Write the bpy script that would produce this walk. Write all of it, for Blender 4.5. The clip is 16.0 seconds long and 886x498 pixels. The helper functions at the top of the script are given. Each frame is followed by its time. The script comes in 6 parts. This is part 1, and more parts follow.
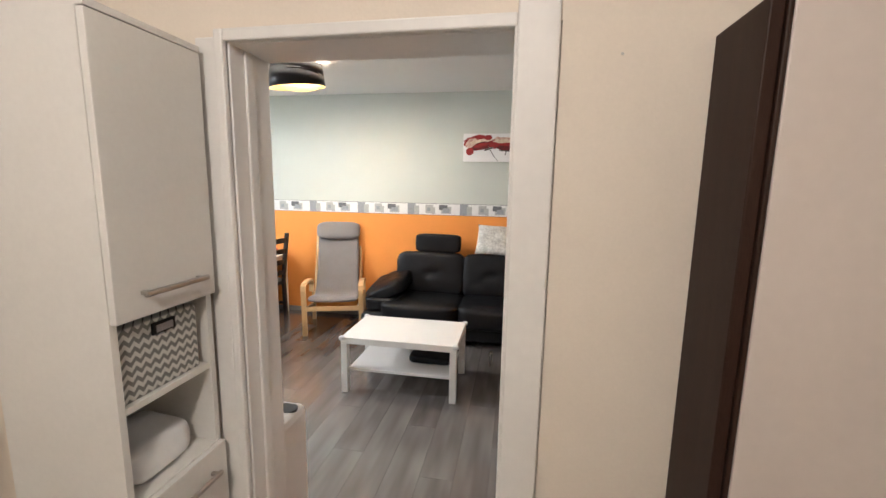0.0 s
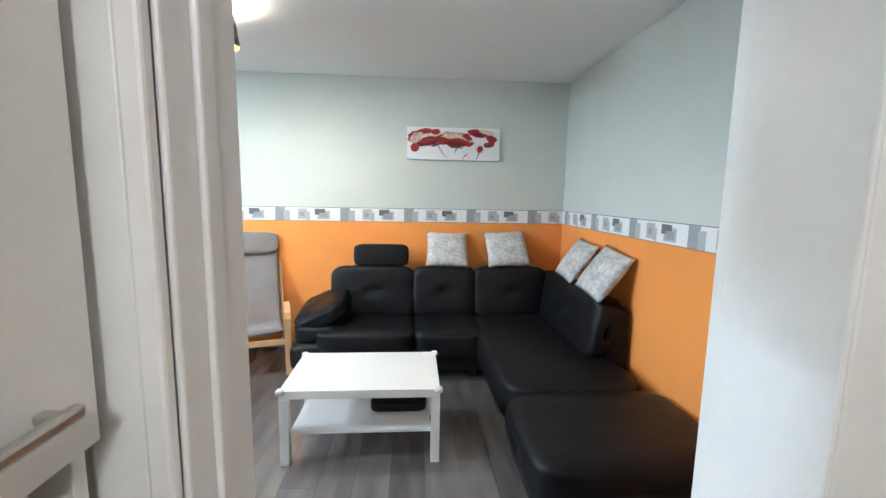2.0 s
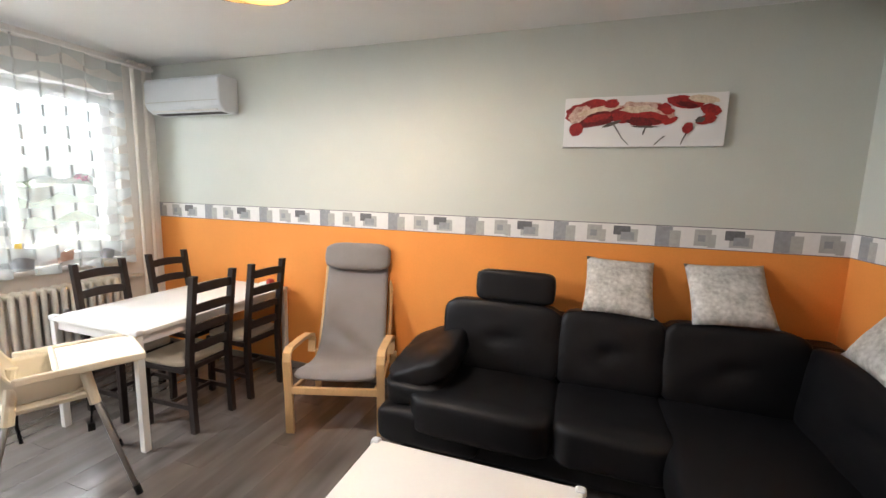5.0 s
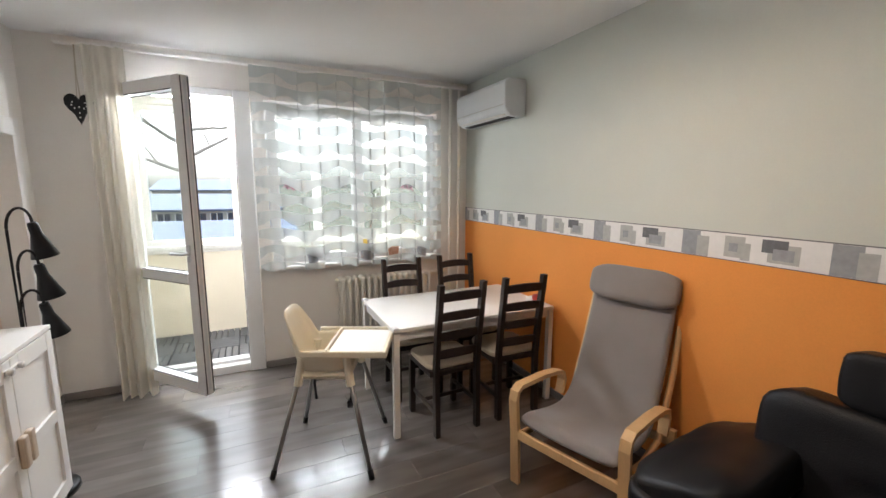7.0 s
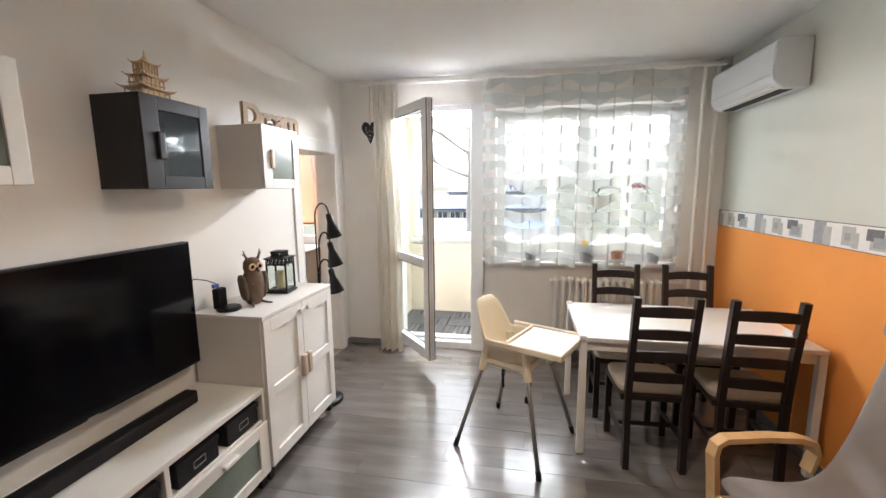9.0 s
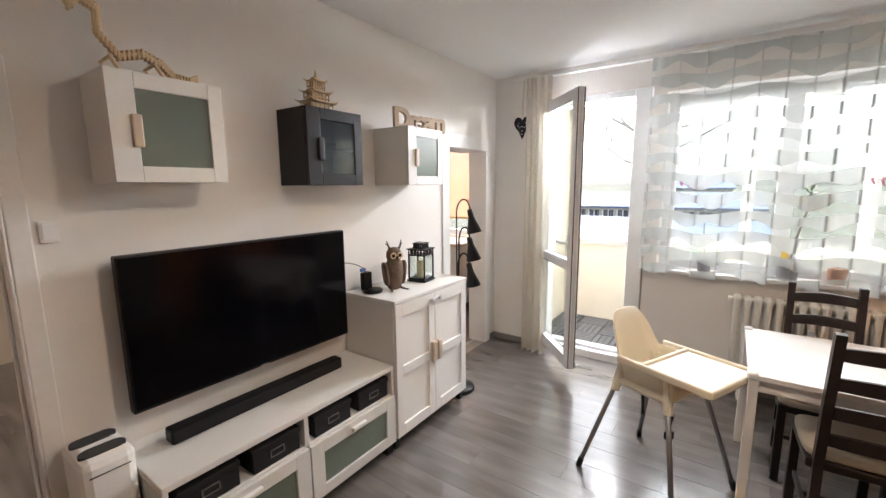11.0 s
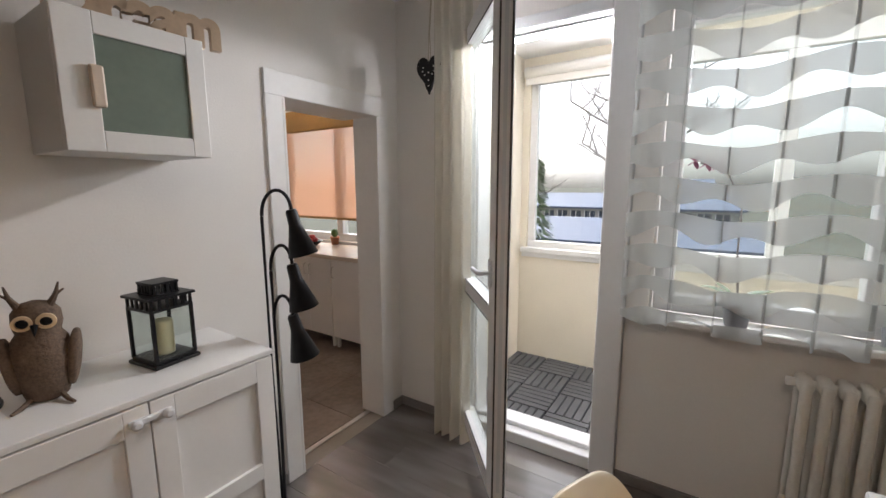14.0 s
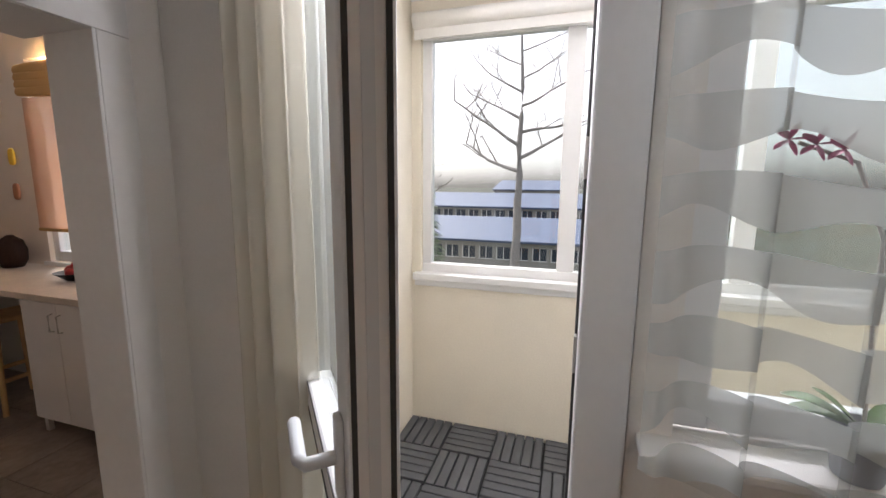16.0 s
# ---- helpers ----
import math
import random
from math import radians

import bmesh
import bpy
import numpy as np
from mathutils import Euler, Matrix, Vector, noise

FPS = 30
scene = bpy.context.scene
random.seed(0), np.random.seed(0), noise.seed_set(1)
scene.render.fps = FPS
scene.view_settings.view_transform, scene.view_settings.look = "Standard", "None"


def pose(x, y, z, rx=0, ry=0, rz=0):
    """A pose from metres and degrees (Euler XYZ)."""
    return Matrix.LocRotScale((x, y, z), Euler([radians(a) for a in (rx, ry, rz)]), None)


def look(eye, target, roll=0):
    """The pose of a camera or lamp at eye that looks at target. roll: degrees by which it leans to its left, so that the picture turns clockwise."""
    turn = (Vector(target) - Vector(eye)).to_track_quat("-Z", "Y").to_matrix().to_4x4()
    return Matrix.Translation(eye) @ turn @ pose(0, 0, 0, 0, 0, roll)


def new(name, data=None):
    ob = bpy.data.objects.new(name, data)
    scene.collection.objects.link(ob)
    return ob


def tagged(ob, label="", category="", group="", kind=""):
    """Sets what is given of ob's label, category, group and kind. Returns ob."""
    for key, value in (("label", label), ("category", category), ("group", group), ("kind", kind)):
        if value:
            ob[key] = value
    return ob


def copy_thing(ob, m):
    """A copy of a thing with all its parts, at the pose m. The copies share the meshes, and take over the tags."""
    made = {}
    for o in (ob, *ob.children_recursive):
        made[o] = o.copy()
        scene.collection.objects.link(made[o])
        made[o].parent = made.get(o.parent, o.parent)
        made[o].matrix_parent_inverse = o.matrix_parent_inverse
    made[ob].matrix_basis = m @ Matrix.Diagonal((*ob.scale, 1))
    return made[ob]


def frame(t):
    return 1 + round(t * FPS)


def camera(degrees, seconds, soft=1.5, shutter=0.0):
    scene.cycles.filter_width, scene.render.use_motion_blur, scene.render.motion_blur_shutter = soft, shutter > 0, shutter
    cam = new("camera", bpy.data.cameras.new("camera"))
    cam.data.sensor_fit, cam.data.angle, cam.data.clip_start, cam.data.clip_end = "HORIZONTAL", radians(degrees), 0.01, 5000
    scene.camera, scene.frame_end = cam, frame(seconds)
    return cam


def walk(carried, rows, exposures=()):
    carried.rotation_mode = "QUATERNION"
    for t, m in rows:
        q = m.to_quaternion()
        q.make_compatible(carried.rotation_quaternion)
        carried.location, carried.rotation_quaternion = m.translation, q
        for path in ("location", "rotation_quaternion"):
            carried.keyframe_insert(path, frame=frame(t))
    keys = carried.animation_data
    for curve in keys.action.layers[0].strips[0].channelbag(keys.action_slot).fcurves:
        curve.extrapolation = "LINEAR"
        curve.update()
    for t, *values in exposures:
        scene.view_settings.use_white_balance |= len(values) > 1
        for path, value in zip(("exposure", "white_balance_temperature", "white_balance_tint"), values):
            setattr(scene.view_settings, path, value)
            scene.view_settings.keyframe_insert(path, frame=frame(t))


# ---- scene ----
cam = camera(94.6, 16.0)
PATH = [
    (0, (-0.069, 0.755, 1.605), (-0.414, 2.700, 1.303), 1.0),
    (0.5, (-0.207, 0.895, 1.585), (-0.597, 2.830, 1.303), 0.6),
    (1, (-0.419, 1.039, 1.560), (-0.702, 2.996, 1.285), 0.7),
    (1.5, (-0.589, 1.202, 1.545), (-0.656, 3.184, 1.279), 0.5),
    (2, (-0.611, 1.374, 1.540), (-0.469, 3.352, 1.281), 1.0),
    (2.5, (-0.652, 1.575, 1.558), (-0.342, 3.533, 1.295), 0.9),
    (3, (-0.642, 1.754, 1.585), (-0.260, 3.698, 1.314), 0.8),
    (3.2, (-0.608, 1.818, 1.590), (-0.259, 3.768, 1.319), 0.6),
    (5.3, (-0.493, 2.703, 1.577), (-1.335, 4.496, 1.301), 1.4),
    (5.5, (-0.467, 2.78, 1.588), (-1.447, 4.501, 1.305), 1.1),
    (6, (-0.467, 2.996, 1.602), (-1.796, 4.462, 1.313), 1.0),
    (6.5, (-0.503, 3.219, 1.616), (-2.111, 4.371, 1.321), 0.5),
    (7, (-0.543, 3.368, 1.619), (-2.332, 4.21, 1.319), 0.2),
    (7.5, (-0.56, 3.493, 1.595), (-2.467, 4.024, 1.309), 0.2),
    (8, (-0.49, 3.58, 1.613), (-2.456, 3.792, 1.312), -0.2),
    (8.5, (-0.461, 3.656, 1.616), (-2.437, 3.585, 1.319), -0.3),
    (9, (-0.469, 3.785, 1.607), (-2.41, 3.402, 1.316), -0.6),
    (9.5, (-0.469, 3.888, 1.62), (-2.324, 3.203, 1.322), -0.4),
    (10, (-0.427, 3.983, 1.612), (-2.163, 3.033, 1.321), -0.6),
    (10.2, (-0.429, 3.978, 1.628), (-2.119, 2.952, 1.326), -0.2),
    (12.5, (-1.395, 4.046, 1.535), (-2.981, 2.863, 1.24), -0.7),
    (13, (-1.677, 3.966, 1.524), (-3.302, 2.838, 1.224), -0.3),
    (13.5, (-1.959, 3.827, 1.529), (-3.602, 2.729, 1.222), -0.2),
    (14, (-2.257, 3.724, 1.523), (-3.917, 2.649, 1.221), -0.1),
    (14.5, (-2.579, 3.583, 1.538), (-4.283, 2.58, 1.239), 0.1),
    (15, (-2.835, 3.427, 1.548), (-4.611, 2.561, 1.24), 0.2),
    (15.5, (-3.092, 3.338, 1.526), (-4.937, 2.623, 1.234), 0.2),
    (16, (-3.339, 3.256, 1.53), (-5.227, 2.669, 1.225), 0.5),
]
EXPOSURES = [(0.0, 3.25, 6000, 10), (1.5, 3.35, 5400, 6), (2.2, 3.4, 5200, 3), (3.2, 3.15, 5700, 7), (5.5, 2.9, 6300, 14), (7.0, 2.25, 6350, 14), (8.0, 2.3, 6350, 14), (9.2, 2.6, 6450, 15), (10.2, 2.6, 6450, 16), (12.5, 2.2, 6450, 16), (14.0, 1.45, 6500, 17), (16.0, 1.2, 6500, 19)]
walk(cam, [(t, look(eye, target, roll)) for t, eye, target, roll in PATH], EXPOSURES)

# ---- world and light ----
world = bpy.data.worlds.new("overcast_sky")
scene.world = world
world.use_nodes = True
wn = world.node_tree
sky = wn.nodes.new("ShaderNodeTexSky")
sky.sky_type = "NISHITA"
sky.sun_disc = False
sky.sun_elevation = radians(48)
sky.sun_rotation = radians(215)
sky.dust_density = 4.0
sky.air_density = 1.0
soft_sky = wn.nodes.new("ShaderNodeHueSaturation")
soft_sky.inputs["Saturation"].default_value = 0.25
wn.links.new(sky.outputs[0], soft_sky.inputs["Color"])
wn.links.new(soft_sky.outputs[0], wn.nodes["Background"].inputs[0])
wn.nodes["Background"].inputs[1].default_value = 0.15
sun = new("sun", bpy.data.lights.new("sun", "SUN"))
sun.data.energy, sun.data.angle, sun.data.color = 1.2, radians(14), (1.0, 0.95, 0.88)
sun.matrix_world = look((-30, -20, 40), (-4, 3, 0))


def lamp_point(name, place, watts, colour, radius):
    ob = new(name, bpy.data.lights.new(name, "POINT"))
    ob.data.energy, ob.data.color, ob.data.shadow_soft_size = watts, colour, radius
    ob.location = place
    return ob


lamp_point("living_room_bulb", (-1.89, 4.01, 2.47), 9.0, (1.0, 0.87, 0.73), 0.10)
lamp_point("hall_bulb", (-0.35, 0.1, 2.42), 5.5, (1.0, 0.88, 0.76), 0.08)


def sky_strip(name, place, aim, length, height, watts):
    """An added area lamp that tops up the sky's light, from the head of an opening inwards."""
    ob = new(name, bpy.data.lights.new(name, "AREA"))
    ob.data.shape, ob.data.size, ob.data.size_y = "RECTANGLE", length, height
    ob.data.energy, ob.data.color = watts, (0.93, 0.97, 1.0)
    ob.matrix_world = look(place, aim)
    return ob


# added lamps: they brighten the rooms beyond what the sky itself gives
sky_strip("loggia_sky_fill", (-5.70, 4.33, 2.27), (-3.6, 4.33, 2.0), 2.9, 0.22, 21)
sky_strip("door_sky_fill", (-4.58, 2.94, 2.30), (-1.8, 2.94, 0.6), 0.62, 0.06, 10)
sky_strip("kitchen_sky_fill", (-5.39, 0.3, 2.36), (-3.4, 0.3, 0.7), 1.4, 0.06, 20)

# ---- materials ----


def mat(name, colour, rough=0.6, metal=0.0, vary=0.06, scale=3.0, grain=40.0, bump=0.05, stretch=(1, 1, 1), second=None, sheen=0.0, per_object=0.0):
    """A surface with variation at two scales (blotches, grain) and fine relief, in metres."""
    m = bpy.data.materials.new(name)
    m.use_nodes = True
    t = m.node_tree
    b = t.nodes["Principled BSDF"]
    co = t.nodes.new("ShaderNodeTexCoord")
    mp = t.nodes.new("ShaderNodeMapping")
    mp.inputs["Scale"].default_value = stretch
    t.links.new(co.outputs["Object"], mp.inputs["Vector"])
    n1, n2 = t.nodes.new("ShaderNodeTexNoise"), t.nodes.new("ShaderNodeTexNoise")
    for n, sc in ((n1, scale), (n2, grain)):
        n.inputs["Scale"].default_value = sc
        n.inputs["Detail"].default_value = 4.0
        t.links.new(mp.outputs[0], n.inputs["Vector"])
    add = t.nodes.new("ShaderNodeMath")
    add.operation = "ADD"
    t.links.new(n1.outputs["Fac"], add.inputs[0])
    t.links.new(n2.outputs["Fac"], add.inputs[1])
    last = add
    if per_object:
        info = t.nodes.new("ShaderNodeObjectInfo")
        mad = t.nodes.new("ShaderNodeMath")
        mad.operation = "MULTIPLY_ADD"
        mad.inputs[1].default_value = per_object
        t.links.new(info.outputs["Random"], mad.inputs[0])
        t.links.new(add.outputs[0], mad.inputs[2])
        last = mad
    rng = t.nodes.new("ShaderNodeMapRange")
    rng.inputs["From Min"].default_value = 0.6
    rng.inputs["From Max"].default_value = 1.4 + per_object
    t.links.new(last.outputs[0], rng.inputs["Value"])
    mix = t.nodes.new("ShaderNodeMix")
    mix.data_type = "RGBA"
    lo = [max(0, c * (1 - vary)) for c in colour]
    hi = list(second) if second else [min(1, c * (1 + vary)) for c in colour]
    mix.inputs[6].default_value = (*lo, 1)
    mix.inputs[7].default_value = (*hi, 1)
    t.links.new(rng.outputs[0], mix.inputs[0])
    t.links.new(mix.outputs[2], b.inputs["Base Color"])
    b.inputs["Roughness"].default_value = rough
    b.inputs["Metallic"].default_value = metal
    if sheen:
        b.inputs["Sheen Weight"].default_value = sheen
    if bump:
        bp = t.nodes.new("ShaderNodeBump")
        bp.inputs["Strength"].default_value = bump
        bp.inputs["Distance"].default_value = 0.004
        t.links.new(n2.outputs["Fac"], bp.inputs["Height"])
        t.links.new(bp.outputs[0], b.inputs["Normal"])
    return m


M = {}
M["wall_white"] = mat("white_wall_paint", (0.79, 0.755, 0.71), 0.85, vary=0.03, grain=120, bump=0.12)
M["wall_hall"] = mat("cream_hall_paint", (0.78, 0.70, 0.60), 0.85, vary=0.03, grain=120, bump=0.12)
M["wall_green"] = mat("pale_sage_paint", (0.58, 0.60, 0.55), 0.85, vary=0.03, grain=120, bump=0.12)
M["wall_orange"] = mat("orange_paint", (0.80, 0.30, 0.06), 0.8, vary=0.05, grain=120, bump=0.12)
M["ceiling"] = mat("ceiling_paint", (0.82, 0.82, 0.81), 0.9, vary=0.02, grain=90, bump=0.1)
M["plank"] = mat("grey_brown_laminate", (0.135, 0.115, 0.105), 0.24, vary=0.5, scale=1.3, grain=3.6, bump=0.01, stretch=(3.4, 0.5, 1), second=(0.25, 0.225, 0.21), per_object=0.22)
M["joint"] = mat("plank_joint", (0.10, 0.088, 0.08), 0.7)
M["base_board"] = mat("grey_baseboard", (0.20, 0.18, 0.17), 0.5, vary=0.15, stretch=(4, 4, 20))
M["handle_beige"] = mat("beige_handle_foil", (0.58, 0.47, 0.36), 0.5, vary=0.05)
M["pvc"] = mat("white_pvc", (0.80, 0.80, 0.80), 0.32, vary=0.02, bump=0.01)
M["trim"] = mat("white_trim_paint", (0.78, 0.76, 0.73), 0.45, vary=0.03, bump=0.04)
M["gasket"] = mat("black_rubber_gasket", (0.045, 0.043, 0.042), 0.6)
M["leather"] = mat("black_leather", (0.007, 0.007, 0.008), 0.42, vary=0.3, scale=6, grain=220, bump=0.35)
M["white_lacquer"] = mat("white_lacquer", (0.80, 0.78, 0.75), 0.38, vary=0.02, grain=60, bump=0.015)
M["white_foil"] = mat("white_foil_board", (0.74, 0.72, 0.68), 0.45, vary=0.03, grain=80, bump=0.03)
M["black_foil"] = mat("black_brown_foil", (0.016, 0.014, 0.015), 0.36, vary=0.25, stretch=(8, 8, 1), bump=0.05)
M["dark_wood"] = mat("black_brown_stain", (0.022, 0.015, 0.013), 0.42, vary=0.4, stretch=(6, 6, 1), bump=0.08)
M["birch"] = mat("bent_birch", (0.66, 0.42, 0.20), 0.42, vary=0.10, scale=3, grain=30, stretch=(10, 10, 1), bump=0.03)
M["word_wood"] = mat("limed_beech", (0.52, 0.39, 0.27), 0.6, vary=0.14, scale=5, grain=60, bump=0.05)
M["pine"] = mat("pale_plywood", (0.70, 0.52, 0.32), 0.6, vary=0.14, scale=5, grain=60, bump=0.05)
M["grey_cloth"] = mat("grey_woven_cloth", (0.26, 0.235, 0.23), 0.95, vary=0.12, scale=5, grain=350, bump=0.5, sheen=0.2)
M["cushion_print"] = mat("silver_print_satin", (0.36, 0.35, 0.33), 0.55, vary=0.25, scale=13, grain=45, bump=0.3, second=(0.74, 0.73, 0.70))
M["seat_pad"] = mat("beige_seat_pad", (0.55, 0.49, 0.40), 0.9, vary=0.08, grain=250, bump=0.4)
M["hc_plastic"] = mat("ivory_plastic", (0.82, 0.74, 0.58), 0.38, vary=0.02, bump=0.0)
M["hc_leg"] = mat("grey_steel_tube", (0.30, 0.29, 0.28), 0.38, 0.7, vary=0.05)
M["black_plastic"] = mat("black_plastic", (0.012, 0.012, 0.013), 0.42, vary=0.2)
M["screen"] = mat("television_glass", (0.002, 0.002, 0.003), 0.12, vary=0.0, bump=0.0)
M["steel"] = mat("brushed_steel", (0.55, 0.53, 0.50), 0.35, 1.0, vary=0.08, stretch=(1, 1, 30), bump=0.05)
M["black_metal"] = mat("black_painted_metal", (0.016, 0.016, 0.017), 0.38, 0.2, vary=0.2)
M["gold"] = mat("gold_leaf_lining", (0.80, 0.50, 0.18), 0.38, 0.85, vary=0.15, scale=20)
M["radiator"] = mat("cream_radiator_enamel", (0.76, 0.73, 0.66), 0.4, vary=0.06, grain=60, bump=0.1)
M["ac_plastic"] = mat("pearl_grey_plastic", (0.66, 0.68, 0.70), 0.35, vary=0.02, bump=0.0)
M["loggia_paint"] = mat("cream_loggia_render", (0.80, 0.74, 0.63), 0.9, vary=0.05, grain=90, bump=0.25)
M["deck"] = mat("grey_plastic_decking", (0.09, 0.093, 0.10), 0.55, vary=0.15, scale=8, grain=80, bump=0.1, per_object=0.2)
M["dark"] = mat("dark_shadow_gap", (0.03, 0.03, 0.03), 0.8)
M["kitchen_tile"] = mat("brown_stone_tile", (0.20, 0.15, 0.115), 0.35, vary=0.3, scale=5, grain=25, bump=0.05, second=(0.36, 0.28, 0.22), per_object=0.3)
M["grout"] = mat("beige_grout", (0.33, 0.28, 0.23), 0.9)
M["worktop"] = mat("beige_stone_worktop", (0.66, 0.56, 0.46), 0.35, vary=0.12, scale=10, grain=90)
M["kitchen_wall"] = mat("warm_kitchen_paint", (0.80, 0.70, 0.60), 0.85, vary=0.03, grain=120, bump=0.1)
M["wardrobe_dark"] = mat("wenge_board", (0.030, 0.014, 0.009), 0.5, vary=0.35, stretch=(10, 10, 1), bump=0.05)
M["wardrobe_door"] = mat("pale_pink_beige_board", (0.62, 0.55, 0.50), 0.4, vary=0.03)
M["candle"] = mat("ivory_wax", (0.80, 0.70, 0.45), 0.5, vary=0.04)
M["owl_brown"] = mat("carved_brown_wood", (0.13, 0.085, 0.055), 0.75, vary=0.45, scale=30, grain=140, bump=0.6)
M["leaf"] = mat("green_leaf", (0.07, 0.14, 0.03), 0.4, vary=0.35, scale=12)
M["pot"] = mat("grey_plant_pot", (0.30, 0.31, 0.34), 0.5, vary=0.06)
M["terracotta"] = mat("terracotta", (0.45, 0.20, 0.11), 0.8, vary=0.15)
M["yellow"] = mat("yellow_card", (0.85, 0.55, 0.05), 0.6)
M["petal"] = mat("magenta_petal", (0.35, 0.05, 0.14), 0.6, vary=0.2, scale=20)
M["red"] = mat("apple_red", (0.45, 0.04, 0.04), 0.4, vary=0.3, scale=20)
M["bark"] = mat("grey_bark", (0.36, 0.33, 0.31), 0.9, vary=0.3, scale=4, grain=30, bump=0.6)
M["grass"] = mat("winter_lawn", (0.06, 0.062, 0.042), 0.95, vary=0.4, scale=0.4, grain=6)
M["roof"] = mat("blue_grey_roof_sheet", (0.07, 0.10, 0.18), 0.5, vary=0.1, scale=0.5)
M["facade"] = mat("pale_facade_render", (0.34, 0.32, 0.29), 0.9, vary=0.06, scale=0.5)
M["brick_red"] = mat("red_brick_far", (0.40, 0.17, 0.12), 0.9, vary=0.15, scale=0.8)
M["glass_dark"] = mat("far_window_glass", (0.05, 0.06, 0.08), 0.1, vary=0.2)
M["art_white"] = mat("canvas_white", (0.82, 0.81, 0.80), 0.8, vary=0.02, grain=300, bump=0.2)
M["art_red"] = mat("poppy_red_paint", (0.30, 0.012, 0.016), 0.6, vary=0.5, scale=25, grain=90, bump=0.3, second=(0.46, 0.025, 0.02))
M["art_pink"] = mat("poppy_peach_paint", (0.55, 0.22, 0.17), 0.6, vary=0.4, scale=45, grain=120, bump=0.3, second=(0.85, 0.68, 0.55))
M["art_deep"] = mat("poppy_crimson_shade", (0.085, 0.006, 0.008), 0.6, vary=0.6, scale=30, grain=110, bump=0.3, second=(0.24, 0.01, 0.012))
M["art_cream"] = mat("poppy_cream_highlight", (0.72, 0.50, 0.32), 0.6, vary=0.3, scale=50, grain=140, bump=0.4, second=(0.88, 0.78, 0.62))
M["art_dark"] = mat("poppy_stem_paint", (0.10, 0.09, 0.08), 0.7, vary=0.3)
M["band_white"] = mat("border_white_paper", (0.76, 0.75, 0.74), 0.8, vary=0.04, scale=20)
M["band_grey"] = mat("border_mid_grey_paper", (0.30, 0.31, 0.33), 0.8, vary=0.12, scale=20)
M["band_light"] = mat("border_light_grey_paper", (0.42, 0.42, 0.41), 0.8, vary=0.1, scale=20)
M["band_dark"] = mat("border_dark_grey_paper", (0.14, 0.14, 0.15), 0.8, vary=0.2, scale=20)
M["cable"] = mat("black_cable", (0.015, 0.015, 0.015), 0.5)
M["blue"] = mat("blue_plug", (0.10, 0.18, 0.50), 0.5)
M["box_black"] = mat("black_cardboard", (0.022, 0.021, 0.022), 0.7, vary=0.15)
M["tissue"] = mat("white_tissue", (0.72, 0.72, 0.72), 0.9, vary=0.05)


def glass(name, tint, rough=0.0, haze=0.0, haze_colour=(0.4, 0.45, 0.4)):
    """Window glass: mostly clear, with a real surface gloss; haze mixes in a plain colour that lightens the pane."""
    m = bpy.data.materials.new(name)
    m.use_nodes = True
    t = m.node_tree
    t.nodes.remove(t.nodes["Principled BSDF"])
    out = t.nodes["Material Output"]
    tr, gl, mx, lw, pw, sc = (t.nodes.new(k) for k in ("ShaderNodeBsdfTransparent", "ShaderNodeBsdfGlossy", "ShaderNodeMixShader", "ShaderNodeLayerWeight", "ShaderNodeMath", "ShaderNodeMath"))
    tr.inputs[0].default_value = (*tint, 1)
    gl.inputs["Roughness"].default_value = rough
    lw.inputs["Blend"].default_value = 0.5
    pw.operation, pw.inputs[1].default_value = "POWER", 4.0
    sc.operation, sc.inputs[1].default_value, sc.inputs[2].default_value = "MULTIPLY_ADD", 0.5, 0.03
    t.links.new(lw.outputs["Facing"], pw.inputs[0])
    t.links.new(pw.outputs[0], sc.inputs[0])
    t.links.new(sc.outputs[0], mx.inputs[0])
    film, veil = t.nodes.new("ShaderNodeMixShader"), t.nodes.new("ShaderNodeBsdfDiffuse")
    film.inputs[0].default_value = haze
    veil.inputs[0].default_value = (*haze_colour, 1)
    t.links.new(tr.outputs[0], film.inputs[1])
    t.links.new(veil.outputs[0], film.inputs[2])
    t.links.new(film.outputs[0], mx.inputs[1])
    t.links.new(gl.outputs[0], mx.inputs[2])
    t.links.new(mx.outputs[0], out.inputs[0])
    return m


for key, level in (("leather", 0.22), ("screen", 0.2), ("box_black", 0.15), ("black_metal", 0.3), ("dark_wood", 0.3), ("wardrobe_dark", 0.2), ("black_plastic", 0.15), ("black_foil", 0.35)):
    M[key].node_tree.nodes["Principled BSDF"].inputs["Specular IOR Level"].default_value = level
for node in M["plank"].node_tree.nodes:
    if node.type == "TEX_NOISE":
        node.inputs["Detail"].default_value = 1.2
M["plank"].node_tree.nodes["Principled BSDF"].inputs["Coat Weight"].default_value = 0.9
M["plank"].node_tree.nodes["Principled BSDF"].inputs["Coat Roughness"].default_value = 0.16


M["glass"] = glass("clear_window_glass", (0.93, 0.96, 0.95))
M["frost"] = mat("frosted_green_glass", (0.17, 0.205, 0.165), 0.22, vary=0.08, scale=8, bump=0.0)


